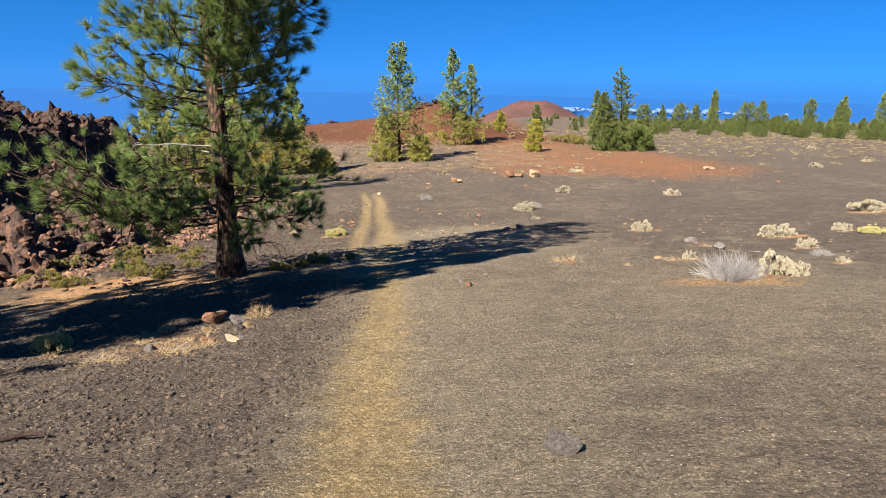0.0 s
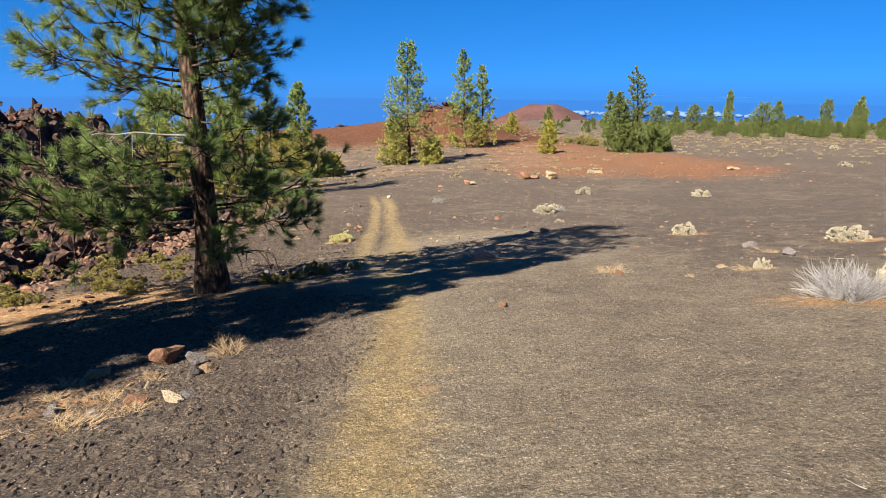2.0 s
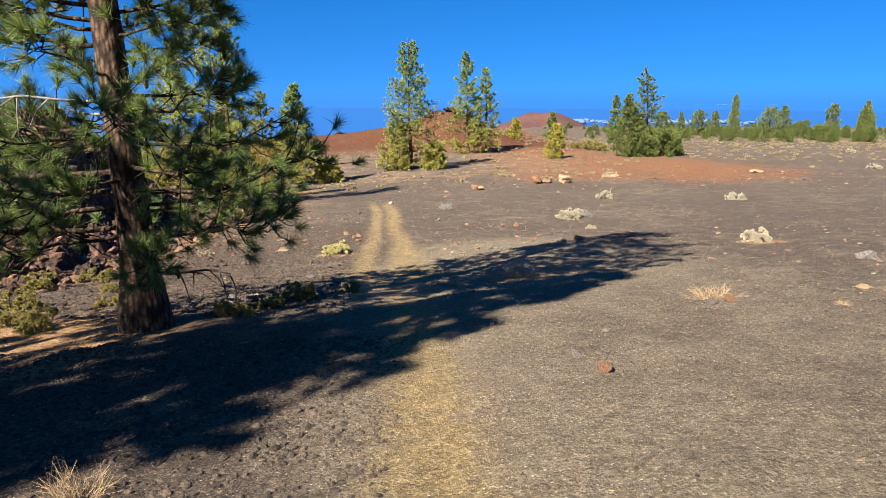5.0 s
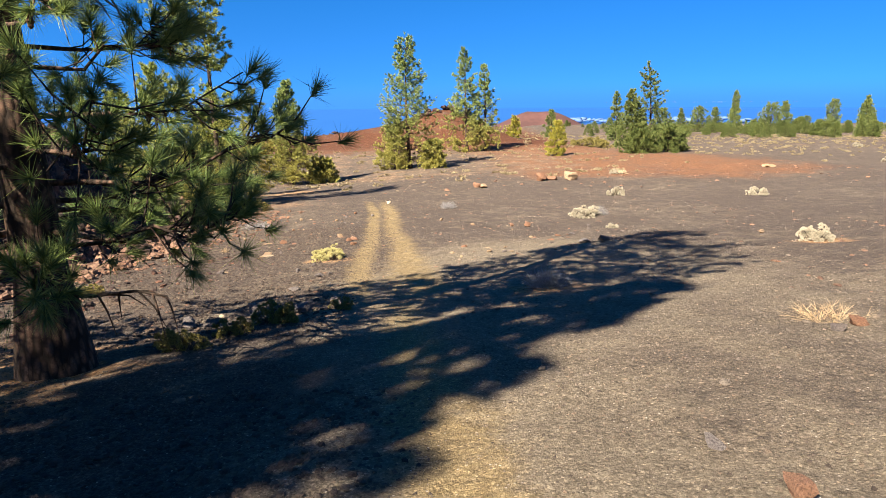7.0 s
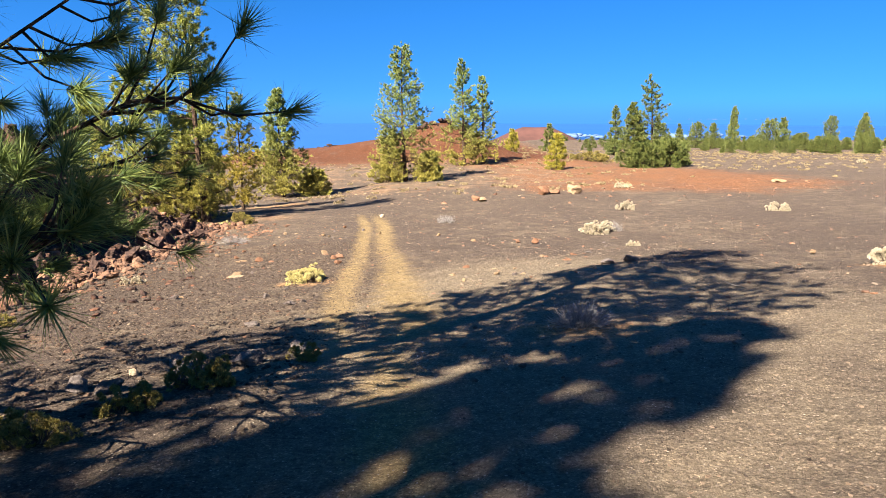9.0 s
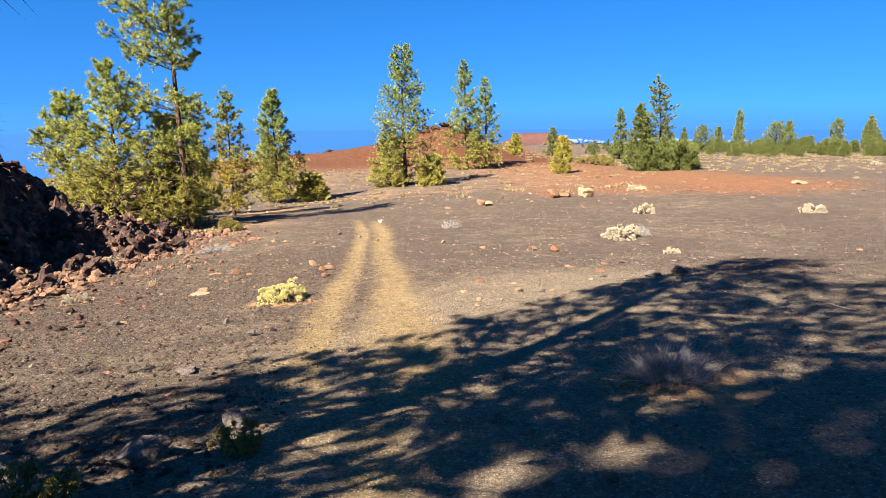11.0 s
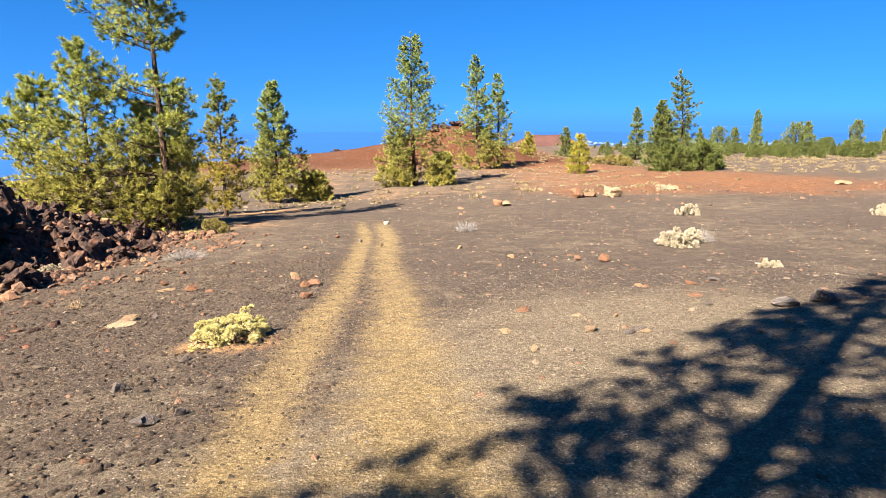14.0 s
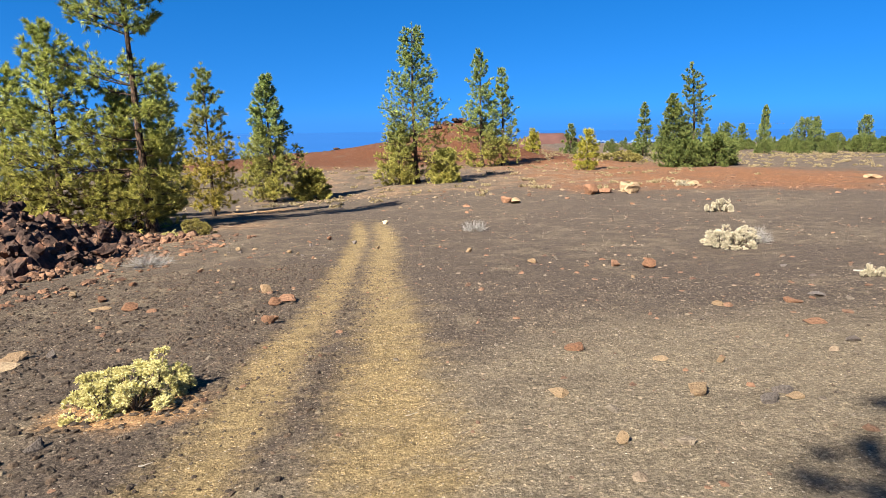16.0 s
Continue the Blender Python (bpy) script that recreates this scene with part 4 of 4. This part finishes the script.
# ---- stones ----
rock_sets = {}
for key, mat in (("red", ROCK_RED), ("tan", ROCK_TAN), ("grey", ROCK_GREY), ("pale", ROCK_PALE)):
    rock_sets[key] = [rock_mesh("rock_" + key, 300 + 10 * k + len(key), mat) for k in range(4)]
WORDS = {"red": "rusty red volcanic stone on grey cinder", "tan": "tan weathered stone on grey cinder", "grey": "dark grey basalt stone on cinder", "pale": "pale cream stone on dark cinder"}
RED = ((-4.11, 31.0, 0.24, 0.17), (-4.5, 32.7, 0.23, 0.15), (-0.33, 28.7, 0.22, 0.15), (2.5, 29.4, 0.26, 0.1), (2.97, 30.7, 0.27, 0.09), (-7.0, 32.8, 0.3, 0.15), (-6.56, 32.7, 0.21, 0.11), (0.72, 12.25, 0.2, 0.13), (-3.69, 10.05, 0.42, 0.3), (7.4, 62.8, 1.3, 0.7), (8.3, 63.2, 1.2, 0.6), (-3.07, 8.05, 0.24, 0.14), (1.96, 61, 1.0, 0.5), (3.7, 16.3, 0.3, 0.12))
TAN = ((-7.7, 33.1, 0.36, 0.06), (-7.1, 26.4, 0.4, 0.05), (-0.35, 7.95, 0.22, 0.03), (-0.72, 27.3, 0.17, 0.1), (0.34, 27.2, 0.25, 0.08), (-0.49, 26.3, 0.1, 0.09), (2.09, 30.9, 0.18, 0.12), (0.95, 26.95, 0.14, 0.07), (10.1, 64, 1.5, 0.8), (9.85, 62.5, 1.3, 0.7), (15.3, 66.7, 1.1, 0.6), (31.75, 72.6, 1.4, 0.5), (-6.7, 29.5, 0.45, 0.09), (-2.93, 9.45, 0.23, 0.12), (0.37, 28.15, 0.17, 0.07), (2.36, 60.2, 0.9, 0.45), (-3.55, 9.35, 0.2, 0.12), (0.87, 28.02, 0.11, 0.06), (6.4, 17.2, 0.3, 0.16), (-4.3, 9.6, 0.3, 0.16))
GREY = ((-3.9, 18.9, 0.5, 0.28), (-3.3, 19.4, 0.4, 0.22), (-2.9, 20.1, 0.3, 0.18), (-4.4, 18.3, 0.3, 0.2), (0.77, 3.4, 0.25, 0.2), (0.75, 26.9, 0.15, 0.1), (0.95, 27.1, 0.18, 0.08), (2.36, 28.5, 0.15, 0.09), (0.6, 12.95, 0.15, 0.1), (-3.27, 9.9, 0.28, 0.2), (-3.04, 9.3, 0.19, 0.16), (-2.62, 8.17, 0.18, 0.1), (-3.29, 7.72, 0.21, 0.1), (8.9, 18.9, 0.45, 0.24), (8.7, 20.6, 0.5, 0.24), (3.5, 31.1, 0.24, 0.1), (-4.67, 26.85, 0.15, 0.1), (-7.13, 26.3, 0.24, 0.14), (-4.82, 25.6, 0.2, 0.13), (-4.1, 24.6, 0.26, 0.14), (-3.85, 24.8, 0.16, 0.1), (-4.1, 22.1, 0.3, 0.09), (-3.9, 8.1, 0.24, 0.12), (3.3, 28.2, 0.4, 0.2), (3.9, 28.3, 0.5, 0.22), (-6.3, 29.6, 0.14, 0.12), (-4.84, 18.5, 0.36, 0.2), (-4.3, 7.5, 0.3, 0.1), (3.3, 16.0, 0.22, 0.12))
PALE = ((-2.76, 8.1, 0.26, 0.11), (-4.6, 51.9, 0.4, 0.22), (-4.55, 19.1, 0.2, 0.1), (-6.64, 29.1, 0.5, 0.06), (-3.34, 8.82, 0.11, 0.08))
rng = np.random.default_rng(31)
for key, rows in (("red", RED), ("tan", TAN), ("grey", GREY), ("pale", PALE)):
    for k, (x, y, w, h) in enumerate(rows):
        ob = part("stone", rock_sets[key][k % 4])
        tagged(ob, WORDS[key], "stone", "stones on the cinder")
        ob.matrix_basis = Matrix.Translation(stand(x, y, 0.015)) @ Matrix.Rotation(rng.random() * 6.28, 4, "Z") @ Matrix.Diagonal((w * 1.25, w, h * 1.7, 1))

# loose stones in small clusters on the flat below the lava
rng = np.random.default_rng(52)
for cx, cy, n in ((-5.4, 34.5, 6), (-7.6, 38.2, 7), (-5.8, 40.5, 6), (-9.4, 35.6, 6), (-6.4, 44.2, 7), (-8.9, 42.8, 7), (-2.0, 41.0, 5), (1.8, 36.2, 5), (-10.6, 40.0, 6), (4.4, 33.6, 4), (6.8, 29.6, 4)):
    for k in range(n):
        key = ("red", "tan", "grey", "red")[rng.integers(4)]
        x, y, w = cx + 0.8 * rng.normal(), cy + 0.9 * rng.normal(), 0.1 + 0.26 * rng.random() ** 2
        ob = part("stone", rock_sets[key][k % 4])
        tagged(ob, WORDS[key], "stone", "stones on the cinder")
        ob.matrix_basis = Matrix.Translation(stand(x, y, 0.015)) @ Matrix.Rotation(rng.random() * 6.28, 4, "Z") @ Matrix.Diagonal((w * 1.2, w, w * (0.8 + 0.4 * rng.random()), 1))


def scatter(name, count, box, small, large, mat, label, power=3.0, seed=1, flat=0.6):
    rng = np.random.default_rng(seed)
    x0, x1, y0, y1 = box
    x, y = x0 + (x1 - x0) * rng.random(count), y0 + (y1 - y0) * rng.random(count)
    s = small + (large - small) * rng.random(count) ** power
    s *= 1 - 0.6 * trail_mask(x, y)
    z = ground_z(x, y) + rough_z(x, y) - 0.035 * trail_mask(x, y) + 0.1 * s
    return tagged(part(name, mesh_of(name, *stones(rng, np.stack([x, y, z], -1), s, flat, (OCTA_V, OCTA_F) if large < 0.04 else (ICO_V, ICO_F)), mat)), label, "gravel", kind="stuff")


scatter("fine_gravel", 34000, (-6, 6, 1.5, 16), 0.005, 0.026, PEBBLES, "fine grey and tan volcanic gravel", seed=2)
scatter("fine_gravel", 32000, (-8, 7, 14, 34), 0.006, 0.03, PEBBLES, "fine brown volcanic gravel", seed=3)
scatter("loose_gravel", 1500, (-13, 14, 18, 56), 0.02, 0.085, ROCK_RED, "loose rusty stones on the flat", seed=4)
scatter("loose_gravel", 1300, (-13, 14, 14, 56), 0.02, 0.08, PEBBLES, "loose grey stones on the flat", seed=5)
scatter("loose_gravel", 700, (-10, 30, 20, 64), 0.015, 0.06, ROCK_PALE, "loose pale stones on the flat", seed=8)
scatter("loose_gravel", 420, (-6, 40, 56, 80), 0.04, 0.22, ROCK_RED, "tan stones on the red cinder", seed=6)
scatter("loose_gravel", 500, (-28, 18, 62, 120), 0.06, 0.26, ROCK_TAN, "tan stones on the red cinder", seed=7)
scatter("clods", 20000, (-7.5, -1.1, 2, 15), 0.008, 0.048, CLOD, "dark cinder clods beside the path", seed=11, power=2.2)
scatter("clods", 18000, (-11, -2.6, 17, 38), 0.01, 0.055, CLOD, "dark brown cinder clods beside the ruts", seed=12, power=2.2)
scatter("clods", 5000, (0.3, 9, 2, 30), 0.006, 0.028, CLOD, "small cinder clods on the slope", seed=13, power=2.2)
scatter("rubble_spill", 700, (-15, -7.2, 15, 30), 0.03, 0.16, LAVA, "dark lava rubble spilled at the ridge foot", seed=14)
scatter("rubble_spill", 1100, (-16, -9.5, 28, 49), 0.03, 0.2, ROCK_RED, "reddish rubble spilled at the ridge foot", seed=15)


# dark outcrops on the crests
rng = np.random.default_rng(41)
for cx, cy, n, big in ((-0.5, 151, 9, 2.4), (-26, 171, 6, 2.0)):
    crag = thing("rock_outcrop", (cx, cy, z_at(cx, cy)), "dark jagged rock outcrop on the crest", "rock")
    for k in range(n):
        dx, dy = rng.normal() * 2.6, rng.normal() * 1.6
        b = part("block", block_meshes[k % 6], crag)
        w = big * (0.5 + 0.6 * rng.random())
        b.matrix_basis = Matrix.Translation((dx, dy, z_at(cx + dx, cy + dy) - z_at(cx, cy) - 0.15)) @ Euler((0, 0, rng.random() * 6.28)).to_matrix().to_4x4() @ Matrix.Diagonal((w * 1.3, w, w * 0.8, 1))

# a dark charred stick by the path
q = np.linspace(-0.5, 0.5, 8)
px, py = -3.35 + 0.5 * q, 4.5 + 0.12 * q
path = np.stack([px + 3.35, py - 4.5, ground_z(px, py) + rough_z(px, py) - z_at(-3.35, 4.5) + 0.03 + 0.02 * np.sin(5 * q)], -1)
charred = part("stick", mesh_of("stick", *tube(path, 0.028 * (1 - 0.5 * (q + 0.5)), 8), LAVA, True))
charred.location = (-3.35, 4.5, z_at(-3.35, 4.5))
tagged(charred, "dark charred stick lying on the cinder", "stick", "fallen sticks")

# fallen sticks
for k, (x, y, ln, r) in enumerate(((5.4, 32.9, 0.42, 0.035), (-3.63, 26.4, 0.09, 0.006), (-6.4, 7.6, 0.3, 0.012), (2.3, 9.4, 0.16, 0.005), (1.9, 5.6, 0.12, 0.004), (-2.2, 5.2, 0.14, 0.005), (-1.9, 27.2, 0.1, 0.004), (9.2, 17.4, 0.35, 0.012), (4.6, 24.0, 0.4, 0.012))):
    a = rng.random() * 3.14
    q = np.linspace(-0.5, 0.5, 6)
    px, py = x + q * ln * math.cos(a), y + q * ln * math.sin(a) + 0.06 * ln * np.sin(q * 7)
    path = np.stack([px - x, py - y, ground_z(px, py) + rough_z(px, py) + r * 0.9 - z_at(x, y) + 0.1 * ln * (q + 0.5) ** 2], -1)
    pieces = [tube(path, r * (1 - 0.6 * (q + 0.5)), 7)]
    if ln > 0.25:
        pieces.append(tube([path[3], path[3] + np.array([0.1, 0.05, 0.25]) * ln, path[3] + np.array([0.22, 0.02, 0.33]) * ln], [r * 0.6, r * 0.45, r * 0.2], 5))
    stick = part("stick", mesh_of("stick", *joined(pieces), DEADWOOD, True))
    stick.location = (x, y, z_at(x, y))
    tagged(stick, "bleached dead stick lying on the cinder", "stick", "fallen sticks")
